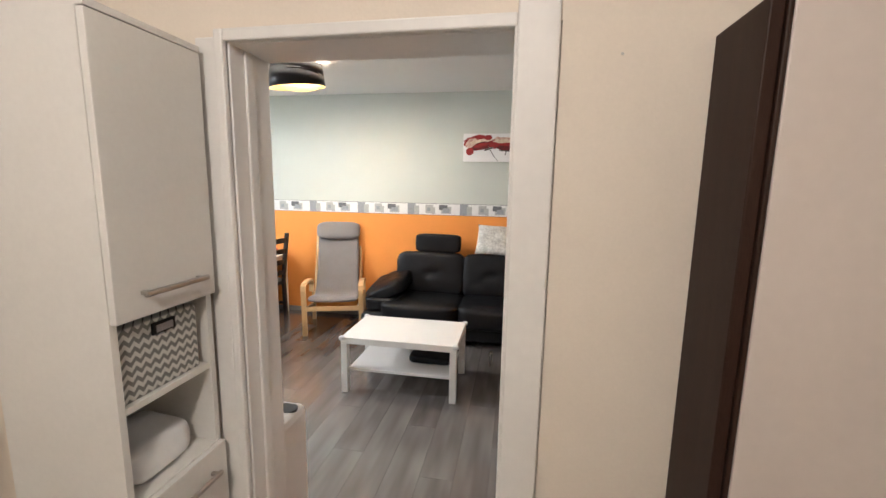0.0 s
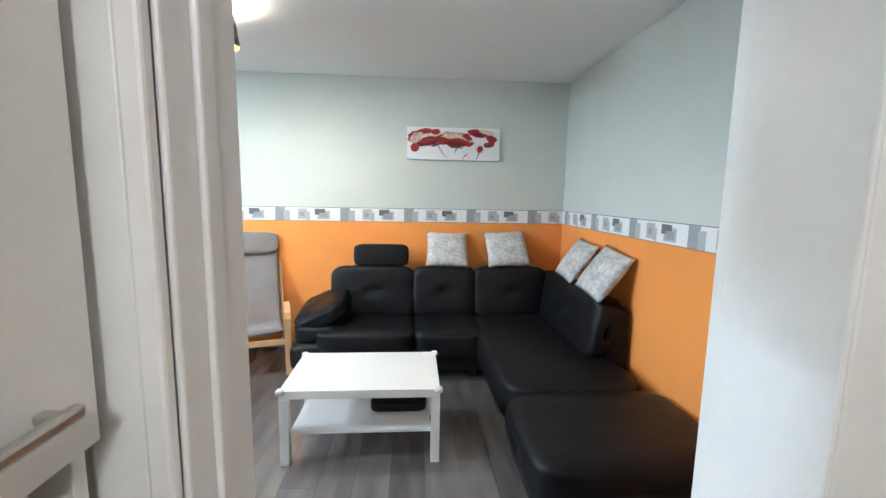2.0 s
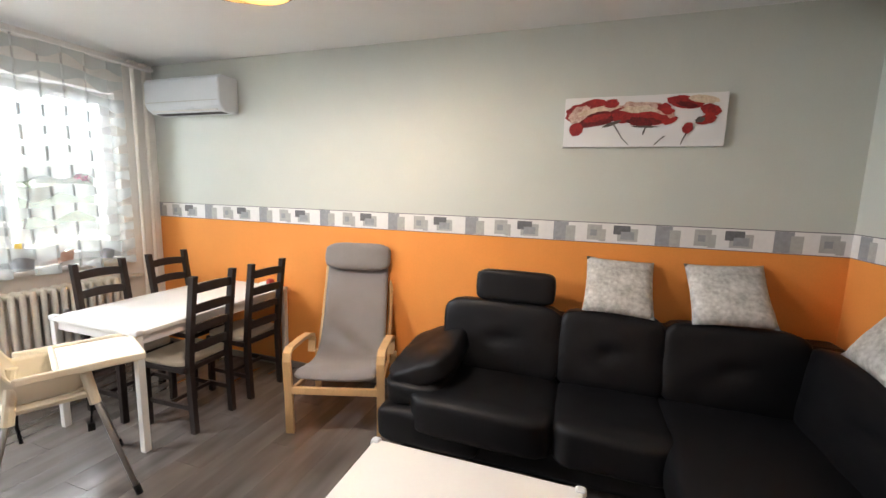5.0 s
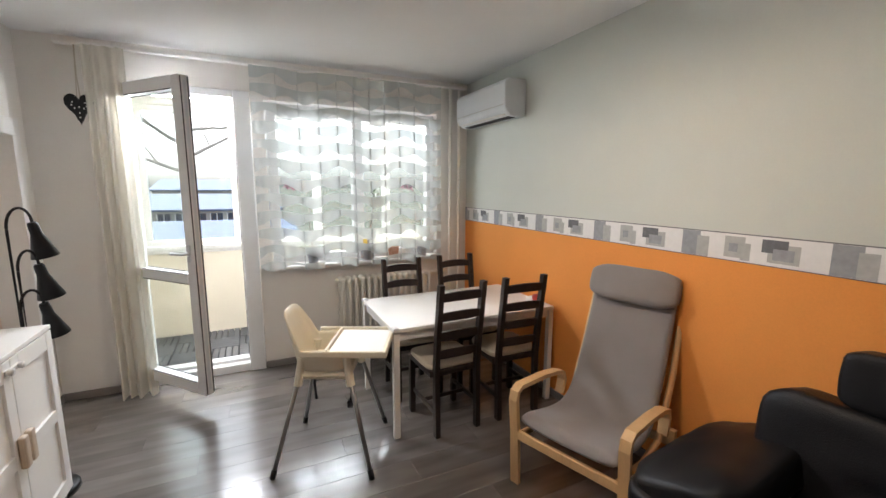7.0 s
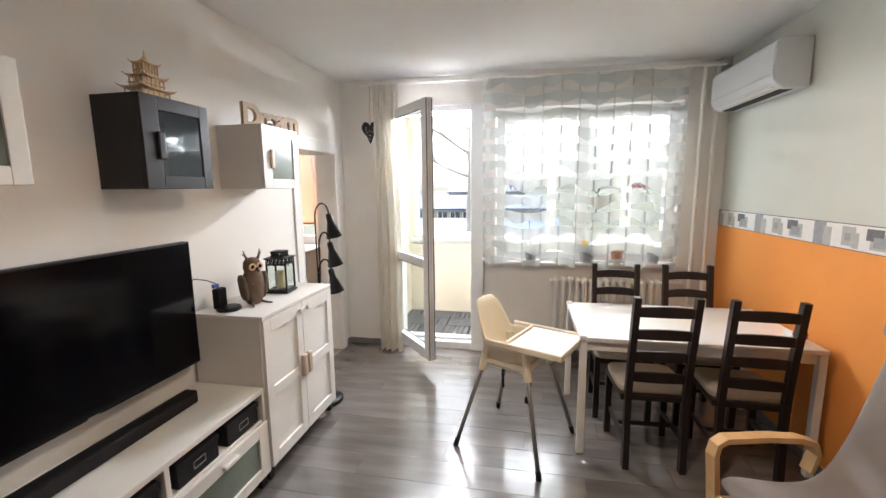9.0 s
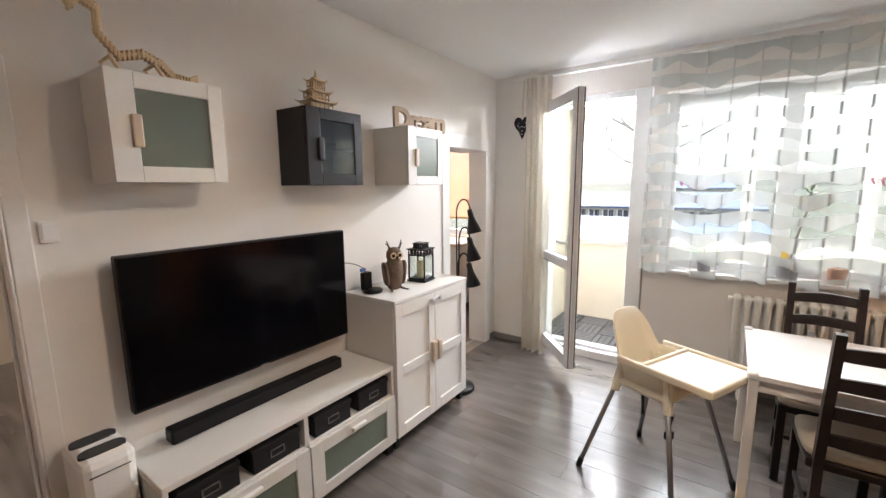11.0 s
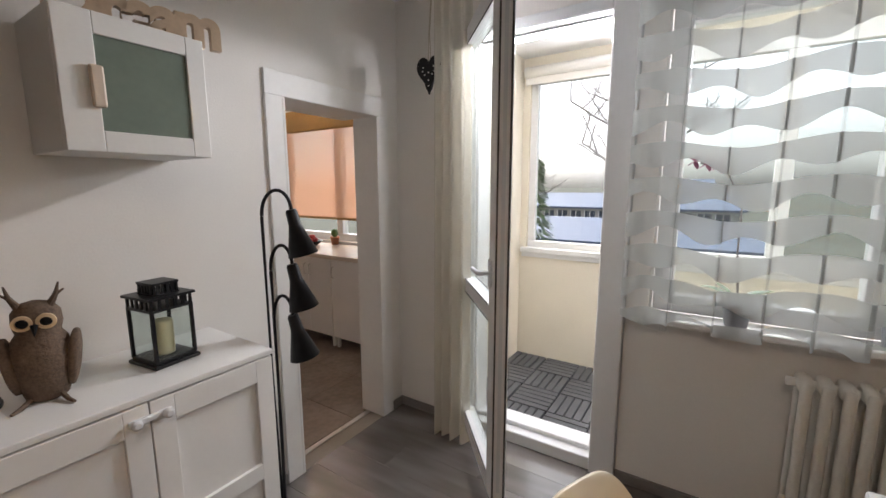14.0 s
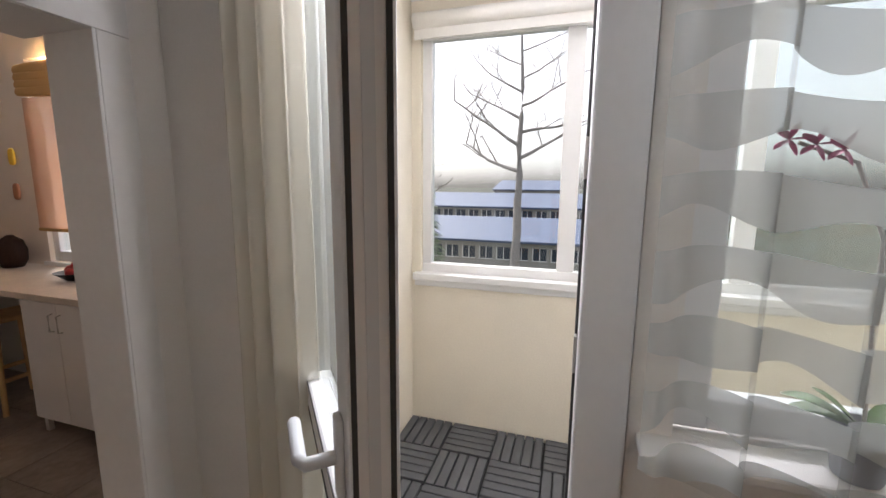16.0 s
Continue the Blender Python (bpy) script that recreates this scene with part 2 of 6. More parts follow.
def sheer(name, colour, low, high, period, wavy, through_light=0.3):
    """Thin curtain cloth: clear between the threads, with woven wavy bands that are denser."""
    m = bpy.data.materials.new(name)
    m.use_nodes = True
    t = m.node_tree
    t.nodes.remove(t.nodes["Principled BSDF"])
    out = t.nodes["Material Output"]
    co, sep = t.nodes.new("ShaderNodeTexCoord"), t.nodes.new("ShaderNodeSeparateXYZ")
    t.links.new(co.outputs["Object"], sep.inputs[0])

    def op(kind, a, b=0.0):
        n = t.nodes.new("ShaderNodeMath")
        n.operation = kind
        for k, v in ((0, a), (1, b)):
            if isinstance(v, (int, float)):
                n.inputs[k].default_value = v
            else:
                t.links.new(v, n.inputs[k])
        return n.outputs[0]

    y, z = sep.outputs[1], sep.outputs[2]
    drift = op("MULTIPLY", op("SINE", op("MULTIPLY", y, 11.0)), wavy * 0.12)
    ph = op("DIVIDE", op("ADD", z, drift), period)
    row = op("FLOOR", ph)
    fracz = op("FRACT", ph)
    wave = op("SINE", op("ADD", op("MULTIPLY", y, 23.0), op("MULTIPLY", row, 2.3)))
    edge = op("ADD", 0.42, op("MULTIPLY", wave, wavy))
    inside = op("GREATER_THAN", fracz, edge)
    dens = op("ADD", low, op("MULTIPLY", inside, high - low))
    tr, df, tl, m1, m2 = (t.nodes.new(k) for k in ("ShaderNodeBsdfTransparent", "ShaderNodeBsdfDiffuse", "ShaderNodeBsdfTranslucent", "ShaderNodeMixShader", "ShaderNodeMixShader"))
    df.inputs[0].default_value = (*colour, 1)
    tl.inputs[0].default_value = (*colour, 1)
    m1.inputs[0].default_value = through_light
    t.links.new(df.outputs[0], m1.inputs[1])
    t.links.new(tl.outputs[0], m1.inputs[2])
    t.links.new(dens, m2.inputs[0])
    t.links.new(tr.outputs[0], m2.inputs[1])
    t.links.new(m1.outputs[0], m2.inputs[2])
    t.links.new(m2.outputs[0], out.inputs[0])
    return m


M["sheer"] = sheer("white_sheer_voile", (0.62, 0.65, 0.64), 0.14, 0.80, 0.145, 0.16, 0.22)
M["drape"] = sheer("cream_sheer_drape", (0.80, 0.76, 0.66), 0.76, 0.76, 0.5, 0.0)
M["blind"] = sheer("peach_blind_cloth", (0.80, 0.52, 0.36), 0.72, 0.72, 0.5, 0.0, 0.6)
M["blind_roll"] = mat("ochre_blind_roll", (0.48, 0.28, 0.10), 0.85, vary=0.08, grain=200, bump=0.2)


def chevron(name, a, b, period, rise):
    """Zigzag printed cloth: stripes that follow a triangle wave across x or y."""
    m = mat(name, a, 0.85)
    t = m.node_tree
    co, sep = t.nodes.new("ShaderNodeTexCoord"), t.nodes.new("ShaderNodeSeparateXYZ")
    t.links.new(co.outputs["Object"], sep.inputs[0])
    tri, add, ph, fr, gt, mix = (t.nodes.new("ShaderNodeMath") for _ in range(6))
    along = t.nodes.new("ShaderNodeMath")
    along.operation = "ADD"
    t.links.new(sep.outputs[0], along.inputs[0])
    t.links.new(sep.outputs[1], along.inputs[1])
    tri.operation, tri.inputs[1].default_value = "PINGPONG", rise
    t.links.new(along.outputs[0], tri.inputs[0])
    add.operation = "ADD"
    t.links.new(tri.outputs[0], add.inputs[0])
    t.links.new(sep.outputs[2], add.inputs[1])
    ph.operation, ph.inputs[1].default_value = "DIVIDE", period
    t.links.new(add.outputs[0], ph.inputs[0])
    fr.operation = "FRACT"
    t.links.new(ph.outputs[0], fr.inputs[0])
    gt.operation, gt.inputs[1].default_value = "GREATER_THAN", 0.5
    t.links.new(fr.outputs[0], gt.inputs[0])
    mx = t.nodes.new("ShaderNodeMix")
    mx.data_type = "RGBA"
    mx.inputs[6].default_value, mx.inputs[7].default_value = (*a, 1), (*b, 1)
    t.links.new(gt.outputs[0], mx.inputs[0])
    t.links.new(mx.outputs[2], t.nodes["Principled BSDF"].inputs["Base Color"])
    return m


M["chevron"] = chevron("grey_zigzag_cloth", (0.20, 0.20, 0.19), (0.62, 0.61, 0.57), 0.025, 0.013)
M["bulb"] = bpy.data.materials.new("glowing_bulb")
M["bulb"].use_nodes = True
M["bulb"].node_tree.nodes["Principled BSDF"].inputs["Emission Color"].default_value = (1.0, 0.75, 0.45, 1)
M["bulb"].node_tree.nodes["Principled BSDF"].inputs["Emission Strength"].default_value = 12.0

# ---- shaping tools ----


def add_box(bm, lo, hi, bev=0.0, m=None, seg=2):
    """A box between two corners, its edges rounded by bev."""
    c = [(a + b) / 2 for a, b in zip(lo, hi)]
    d = [abs(b - a) for a, b in zip(lo, hi)]
    r = bmesh.ops.create_cube(bm, size=1.0)["verts"]
    bmesh.ops.transform(bm, matrix=Matrix.Translation(c) @ Matrix.Diagonal((*d, 1)), verts=r)
    geo = set(r)
    if bev > 0:
        edges = list({e for v in r for e in v.link_edges})
        out = bmesh.ops.bevel(bm, geom=edges, offset=min(bev, min(d) * 0.45), segments=seg, profile=0.5, affect="EDGES")
        geo = {v for f in out["faces"] for v in f.verts} | {v for v in r if v.is_valid}
        more = set(geo)
        for v in geo:
            for f in v.link_faces:
                more.update(f.verts)
        geo = more
    if m is not None:
        bmesh.ops.transform(bm, matrix=m, verts=list(geo))


def add_tube(bm, pts, r, seg=10, ends=True, r_end=None):
    """A round bar through points, its radius running from r to r_end."""
    pts = [Vector(p) for p in pts]
    rings = []
    up = Vector((0, 0, 1))
    for i, p in enumerate(pts):
        d = (pts[min(i + 1, len(pts) - 1)] - pts[max(i - 1, 0)]).normalized()
        a = d.cross(up)
        if a.length < 1e-3:
            a = d.cross(Vector((0, 1, 0)))
        a.normalize()
        b = d.cross(a).normalized()
        k = i / max(1, len(pts) - 1)
        rad = r if r_end is None else r + (r_end - r) * k
        rings.append([bm.verts.new(p + (a * math.cos(q) + b * math.sin(q)) * rad) for q in [2 * math.pi * j / seg for j in range(seg)]])
    for u, v in zip(rings, rings[1:]):
        for j in range(seg):
            bm.faces.new((u[j], u[(j + 1) % seg], v[(j + 1) % seg], v[j]))
    if ends:
        bm.faces.new(list(reversed(rings[0])))
        bm.faces.new(rings[-1])


def add_turned(bm, profile, seg=24, m=None, cap=True):
    """A turned body: (radius, z) pairs spun about z."""
    rings = []
    for r, z in profile:
        rings.append([bm.verts.new((max(r, 1e-4) * math.cos(2 * math.pi * j / seg), max(r, 1e-4) * math.sin(2 * math.pi * j / seg), z)) for j in range(seg)])
    for u, v in zip(rings, rings[1:]):
        for j in range(seg):
            bm.faces.new((u[j], u[(j + 1) % seg], v[(j + 1) % seg], v[j]))
    if cap:
        bm.faces.new(list(reversed(rings[0])))
        bm.faces.new(rings[-1])
    if m is not None:
        bmesh.ops.transform(bm, matrix=m, verts=[v for r in rings for v in r])


def add_soft(bm, lo, hi, puff=0.25, n=10, m=None, dimple=0.0, wrinkle=0.004):
    """A stuffed cushion that fills a box: rounded edges, bulging faces, faint creases and, with dimple, a buttoned middle."""
    c = Vector([(a + b) / 2 for a, b in zip(lo, hi)])
    h = Vector([abs(b - a) / 2 for a, b in zip(lo, hi)])
    r = bmesh.ops.create_grid(bm, x_segments=1, y_segments=1, size=1.0)["verts"]
    bmesh.ops.delete(bm, geom=r, context="VERTS")
    faces = {}

    def vert(p):
        key = tuple(round(q, 4) for q in p)
        if key not in faces:
            v = Vector(p)
            rad = 1 - puff
            q = Vector([max(-rad, min(rad, t)) for t in v])
            off = v - q
            if off.length > 1e-6:
                off = off.normalized() * puff * min(1.0, max(abs(t) for t in off) / puff)
            w = q + off
            for k in range(3):
                a, b = [t for t in range(3) if t != k]
                bulge = (1 - v[a] ** 2) * (1 - v[b] ** 2)
                if abs(v[k]) > 0.999:
                    w[k] *= 1 + 0.05 * bulge - dimple * math.exp(-(v[a] ** 2 + v[b] ** 2) / 0.02)
            w = Vector((w.x * h.x, w.y * h.y, w.z * h.z))
            w += Vector((noise.noise(w * 9 + c * 3), noise.noise(w * 9 + c * 5), noise.noise(w * 9 + c * 7))) * wrinkle
            w += c
            faces[key] = bm.verts.new(m @ w if m is not None else w)
        return faces[key]

    st = [-1 + 2 * i / n for i in range(n + 1)]
    for k in range(3):
        a, b = [t for t in range(3) if t != k]
        for s in (-1, 1):
            for i in range(n):
                for j in range(n):
                    quad = []
                    for u, w in ((st[i], st[j]), (st[i + 1], st[j]), (st[i + 1], st[j + 1]), (st[i], st[j + 1])):
                        p = [0, 0, 0]
                        p[k], p[a], p[b] = s, u, w
                        quad.append(vert(p))
                    try:
                        bm.faces.new(quad)
                    except ValueError:
                        pass


def finish(bm, name, material, parent=None, smooth=False):
    """The mesh as an object, under its thing where one is given."""
    bmesh.ops.recalc_face_normals(bm, faces=bm.faces)
    me = bpy.data.meshes.new(name)
    bm.to_mesh(me)
    bm.free()
    me.materials.append(M[material] if isinstance(material, str) else material)
    if smooth:
        me.shade_smooth()
    ob = new(name, me)
    if parent is not None:
        ob.parent = parent
    return ob


SINGLES = ("foot", "leg", "corner_guard", "rail", "rung", "bracket", "strike", "board", "door_board", "post")


def boxes(name, material, items, parent=None, bev=0.003, smooth=False):
    """One part out of boxes given by their two corners; feet, legs and the like come out as parts of their own."""
    if len(items) > 1 and parent is not None and name in SINGLES:
        made = [boxes(name, material, [it], parent, bev, smooth) for it in items]
        return made[0]
    bm = bmesh.new()
    for lo, hi in items:
        add_box(bm, lo, hi, bev)
    return finish(bm, name, material, parent, smooth)


def thing(name, place, label, category, group="", turn=0.0):
    """The empty at a thing's base; its parts are built round it in its own coordinates."""
    ob = new(name)
    ob.empty_display_size = 0.1
    ob.matrix_world = pose(*place, 0, 0, turn)
    return tagged(ob, label, category, group)


def structure(ob, label, category):
    return tagged(ob, label, category, kind="structure")

# ---- structure ----
W, E_, S, N, H = -4.38, 0.895, 2.0, 5.44, 2.645
SH = 1.84  # hall and kitchen side of the south wall


def wall(name, material, items, label):
    return structure(boxes(name, material, items, bev=0.0), label, "wall")


wall("wall_south", "wall_white", [
    ((-3.52, SH, 0), (-0.875, S, H)), ((-0.875, SH, 1.99), (-0.085, S, H)), ((-0.085, SH, 0), (E_, S, H)),
    ((-4.18, 1.72, 1.94), (-3.52, S, H)), ((-5.55, 1.82, 0), (-4.18, S, H))], "white painted wall with two doorways")
wall("wall_north", "wall_green", [((W - 0.24, N, 0), (E_ + 0.16, N + 0.16, H))], "pale sage painted wall above an orange dado")
wall("wall_east", "wall_green", [((E_, SH, 0), (E_ + 0.16, N, H))], "pale sage painted wall above an orange dado")
WX = W - 0.24
wall("wall_west", "wall_white", [
    ((WX, S, 0), (W, 2.50, H)), ((WX, 2.50, 2.38), (W, 3.42, H)), ((WX, 3.42, 0), (W, 3.52, H)),
    ((WX, 3.52, 0), (W, 5.10, 0.90)), ((WX, 3.52, 2.33), (W, 5.10, H)), ((WX, 5.10, 0), (W, N, H))], "white painted wall with a window and a balcony door")
dado = boxes("dado_north", "wall_orange", [((W, N - 0.004, 0.0), (E_, N, 1.28))], bev=0)
structure(dado, "orange painted lower half of the wall", "wall paint")
dado = boxes("dado_east", "wall_orange", [((E_ - 0.004, S, 0.0), (E_, N - 0.004, 1.28))], bev=0)
structure(dado, "orange painted lower half of the wall", "wall paint")
structure(boxes("ceiling", "ceiling", [((-5.95, -1.6, H), (1.9, N + 0.16, H + 0.15))], bev=0), "plain white plaster ceiling", "ceiling")

# hall and kitchen shells
wall("wall_hall", "wall_hall", [
    ((-2.50, SH - 0.01, 0), (-0.97, SH, H)), ((0.02, SH - 0.01, 0), (1.7, SH, H)), ((-0.97, SH - 0.01, 2.0), (0.02, SH, H)),
    ((1.7, -1.6, 0), (1.85, SH, H)), ((-2.5, -1.6, 0), (-2.38, SH - 0.01, H)), ((-2.38, -1.6, 0), (1.7, -1.45, H))], "cream painted hall walls")
wall("wall_kitchen", "kitchen_wall", [
    ((-5.55, -1.30, 0), (-5.40, -0.55, H)), ((-5.55, -0.55, 0), (-5.40, 1.15, 0.93)), ((-5.55, -0.55, 2.40), (-5.40, 1.15, H)), ((-5.55, 1.15, 0), (-5.40, S - 0.05, H)),
    ((-5.55, -1.45, 0), (-2.5, -1.30, H)), ((-2.62, -1.30, 0), (-2.50, SH, H)), ((-3.38, SH - 0.01, 0), (-2.62, SH, H)), ((-5.40, 1.814, 0), (-4.185, 1.819, H))], "warm cream kitchen walls")
structure(boxes("floor_hall", "plank", [((-2.38, -1.45, -0.12), (1.7, SH, -0.002))], bev=0), "grey-brown laminate hall floor", "floor")

# loggia
LX = -5.80
wall("wall_loggia", "loggia_paint", [
    ((LX - 0.15, 2.0, -0.3), (LX, 6.0, 0.94)), ((LX - 0.15, 2.0, 2.52), (LX, 6.0, H)),
    ((LX - 0.15, 2.0, 0.94), (LX, 2.34, 2.52)), ((LX, 2.0, -0.3), (WX, 2.28, H)), ((LX, 5.85, -0.3), (WX, 6.0, H)),
    ((WX - 0.02, 2.28, -0.1), (WX, 2.50, H)), ((WX - 0.02, 3.42, -0.1), (WX, 3.52, H)), ((WX - 0.02, 3.52, -0.1), (WX, 5.10, 0.88)), ((WX - 0.02, 5.10, -0.1), (WX, 5.85, H))], "cream rendered loggia walls and parapet")
structure(boxes("floor_loggia", "dark", [((LX, 2.28, -0.2), (WX, 5.85, -0.075))], bev=0), "dark loggia floor slab", "floor")
structure(boxes("ceiling_loggia", "ceiling", [((LX, 2.28, H - 0.03), (WX, 5.85, H - 0.001))], bev=0), "white loggia ceiling", "ceiling")

# added, unseen outer shell of the house so that light enters by the openings alone
wall("wall_light_shell", "facade", [((1.86, -1.8, -0.3), (2.0, N + 0.4, H + 0.3)), ((-5.55, -1.8, -0.3), (1.86, -1.61, H + 0.3)), ((WX, N + 0.17, -0.3), (1.86, N + 0.4, H + 0.3))], "added outer shell, unseen, that keeps light out")

# window frame of the living room
wf = boxes("window_1", "pvc", [((-4.52, 3.53, 0.93), (-4.44, 3.61, 2.32)), ((-4.52, 5.01, 0.93), (-4.44, 5.09, 2.32)), ((-4.52, 3.61, 0.93), (-4.44, 5.01, 1.01)), ((-4.52, 3.61, 2.23), (-4.44, 5.01, 2.32)), ((-4.525, 4.26, 1.01), (-4.435, 4.36, 2.23))], bev=0.006)
structure(wf, "white plastic two-part living room window", "window")


def pane(name, lo, hi, parent=None):
    p = boxes(name, "glass", [(lo, hi)], parent, bev=0)
    p.visible_shadow = False
    return p


pane("pane", (-4.485, 3.61, 1.01), (-4.475, 4.26, 2.23), wf)
pane("pane", (-4.485, 4.36, 1.01), (-4.475, 5.01, 2.23), wf)
structure(boxes("window_sill", "trim", [((-4.44, 3.44, 0.90), (-4.285, 5.12, 0.93))], bev=0.008), "white window sill board with plants", "window sill")

# loggia glazing
lg = boxes("window_2", "pvc", [((LX - 0.098, a, 1.03), (LX - 0.032, b, 2.40)) for a, b in ((2.34, 2.40), (3.19, 3.29), (4.08, 4.18), (4.97, 5.07), (5.79, 5.85))]
           + [((LX - 0.10, 2.34, 0.94), (LX - 0.03, 5.85, 1.03)), ((LX - 0.10, 2.34, 2.40), (LX - 0.03, 5.85, 2.52)), ((LX - 0.03, 2.30, 0.93), (LX + 0.05, 5.85, 0.975)), ((LX - 0.03, 2.30, 0.885), (LX + 0.012, 5.85, 0.93))], bev=0.006)
structure(lg, "white plastic loggia glazing above the parapet", "window")
for a, b in ((2.40, 3.19), (3.29, 4.08), (4.18, 4.97), (5.07, 5.79)):
    pane("pane", (LX - 0.07, a, 1.03), (LX - 0.06, b, 2.40), lg)
rb = thing("roller_blind", (LX + 0.06, 2.30, 2.40), "rolled-up white roller blind in the loggia", "blind")
bm = bmesh.new()
add_tube(bm, [(0, 0.02, 0.08), (0, 1.05, 0.08)], 0.045, 14)
add_box(bm, (-0.012, 0.02, -0.02), (0.0, 1.05, 0.08), 0.002)
finish(bm, "roll", "trim", rb, True)

# balcony door frame and open leaf
df = boxes("door_frame_1", "pvc", [((-4.55, 2.50, 0.0), (-4.40, 2.585, 2.38)), ((-4.55, 3.29, 0.0), (-4.355, 3.415, 2.38)), ((-4.55, 2.585, 2.32), (-4.355, 3.29, 2.38)), ((-4.60, 2.585, 0.0), (-4.37, 3.29, 0.075)), ((-4.52, 2.585, 0.075), (-4.43, 3.29, 0.105))], bev=0.008)
structure(df, "white plastic balcony door frame", "door frame")
boxes("gasket", "gasket", [((-4.445, 3.283, 0.11), (-4.425, 3.292, 2.32)), ((-4.445, 2.585, 2.313), (-4.425, 3.283, 2.322))], df, bev=0)
boxes("strike", "steel", [((-4.425, 3.281, z), (-4.40, 3.288, z + 0.10)) for z in (0.55, 1.05, 1.55)], df, bev=0.001)

LEAF = 41.0
dl = thing("balcony_door", (-4.342, 2.541, 0.0), "open white glazed plastic balcony door leaf", "door", turn=LEAF)
WL = 0.745
boxes("frame", "pvc", [((0, -0.035, 0.12), (0.085, 0.035, 2.335)), ((WL - 0.085, -0.035, 0.12), (WL, 0.035, 2.335)), ((0.085, -0.035, 0.12), (WL - 0.085, 0.035, 0.21)), ((0.085, -0.035, 2.25), (WL - 0.085, 0.035, 2.335)), ((0.085, -0.035, 0.94), (WL - 0.085, 0.035, 1.01))], dl, bev=0.007)
pane("pane", (0.085, -0.006, 0.21), (WL - 0.085, 0.006, 0.94), dl)
pane("pane", (0.085, -0.006, 1.01), (WL - 0.085, 0.006, 2.25), dl)
boxes("edge_seal", "gasket", [((WL, 0.020, 0.13), (WL + 0.004, 0.027, 2.325)), ((WL, -0.031, 0.13), (WL + 0.003, -0.024, 2.325))]
      + [((0.085, s, z0), (WL - 0.085, s + 0.002, z1)) for s in (-0.0365, 0.0345) for z0, z1 in ((0.208, 0.214), (0.936, 0.942), (1.008, 1.014), (2.246, 2.252))], dl, bev=0)
boxes("lock_strip", "ac_plastic", [((WL, -0.010, 0.16), (WL + 0.0025, 0.006, 2.30))], dl, bev=0)
bm = bmesh.new()
add_box(bm, (WL - 0.062, -0.046, 1.10), (WL - 0.030, -0.035, 1.22), 0.004)
add_tube(bm, [(WL - 0.046, -0.045, 1.16), (WL - 0.046, -0.085, 1.16), (WL - 0.06, -0.092, 1.16), (WL - 0.16, -0.092, 1.158)], 0.010, 10)
finish(bm, "handle", "ac_plastic", dl, True)

# doorway casings
cas = boxes("trim_hall_door", "trim", [((-0.965, SH - 0.024, 0), (-0.902, SH - 0.011, 2.0)), ((-0.902, SH - 0.032, 0), (-0.875, SH - 0.011, 2.018)), ((-0.085, SH - 0.030, 0), (0.015, SH - 0.011, 2.06)), ((-0.875, SH - 0.032, 1.985), (-0.085, SH - 0.011, 2.018)),
                                       ((-0.877, SH - 0.011, 0), (-0.868, S + 0.012, 1.992)), ((-0.092, SH - 0.029, 0), (-0.083, S + 0.012, 1.992)), ((-0.868, SH - 0.011, 1.982), (-0.092, S + 0.012, 1.992)),
                                       ((-0.868, SH + 0.045, 0), (-0.858, SH + 0.085, 1.982)), ((-0.94, S, 0), (-0.877, S + 0.012, 2.05)), ((-0.083, S, 0), (-0.01, S + 0.05, 2.05)), ((-0.877, S, 1.992), (-0.083, S + 0.012, 2.05))], bev=0.005)
structure(cas, "white painted door casing without a door", "door frame")
cas2 = boxes("trim_kitchen_door", "trim", [((-3.52, S, 0), (-3.43, S + 0.014, 1.94)), ((-4.27, S, 0), (-4.18, S + 0.014, 1.94)), ((-4.27, S, 1.94), (-3.43, S + 0.014, 2.05)),
                                           ((-3.535, SH - 0.01, 0), (-3.52, S + 0.014, 1.94)), ((-4.18, 1.817, 0), (-4.17, S + 0.014, 1.94))], bev=0.003)
structure(cas2, "white painted casing of the kitchen doorway", "door frame")
structure(boxes("trim_threshold", "steel", [((-4.168, SH + 0.02, -0.001), (-3.535, SH + 0.055, 0.005))], bev=0.002), "thin metal floor threshold strip", "threshold")
bbs = boxes("baseboard", "base_board", [((W, N - 0.018, 0), (-1.5, N - 0.005, 0.06)), ((W, S, 0), (W + 0.014, 2.50, 0.06)), ((W, 3.42, 0), (W + 0.014, N - 0.018, 0.06)), ((W + 0.014, S, 0), (-4.272, S + 0.014, 0.06)), ((-3.428, S, 0), (-0.942, S + 0.014, 0.06)), ((-0.008, S, 0), (E_, S + 0.014, 0.06)), ((E_ - 0.018, S + 0.014, 0), (E_ - 0.005, 2.9, 0.06))], bev=0.004)
structure(bbs, "grey-brown laminate skirting board", "baseboard")

# wallpaper border: period of four motifs
PERIOD = 0.62
BAND = 1.275


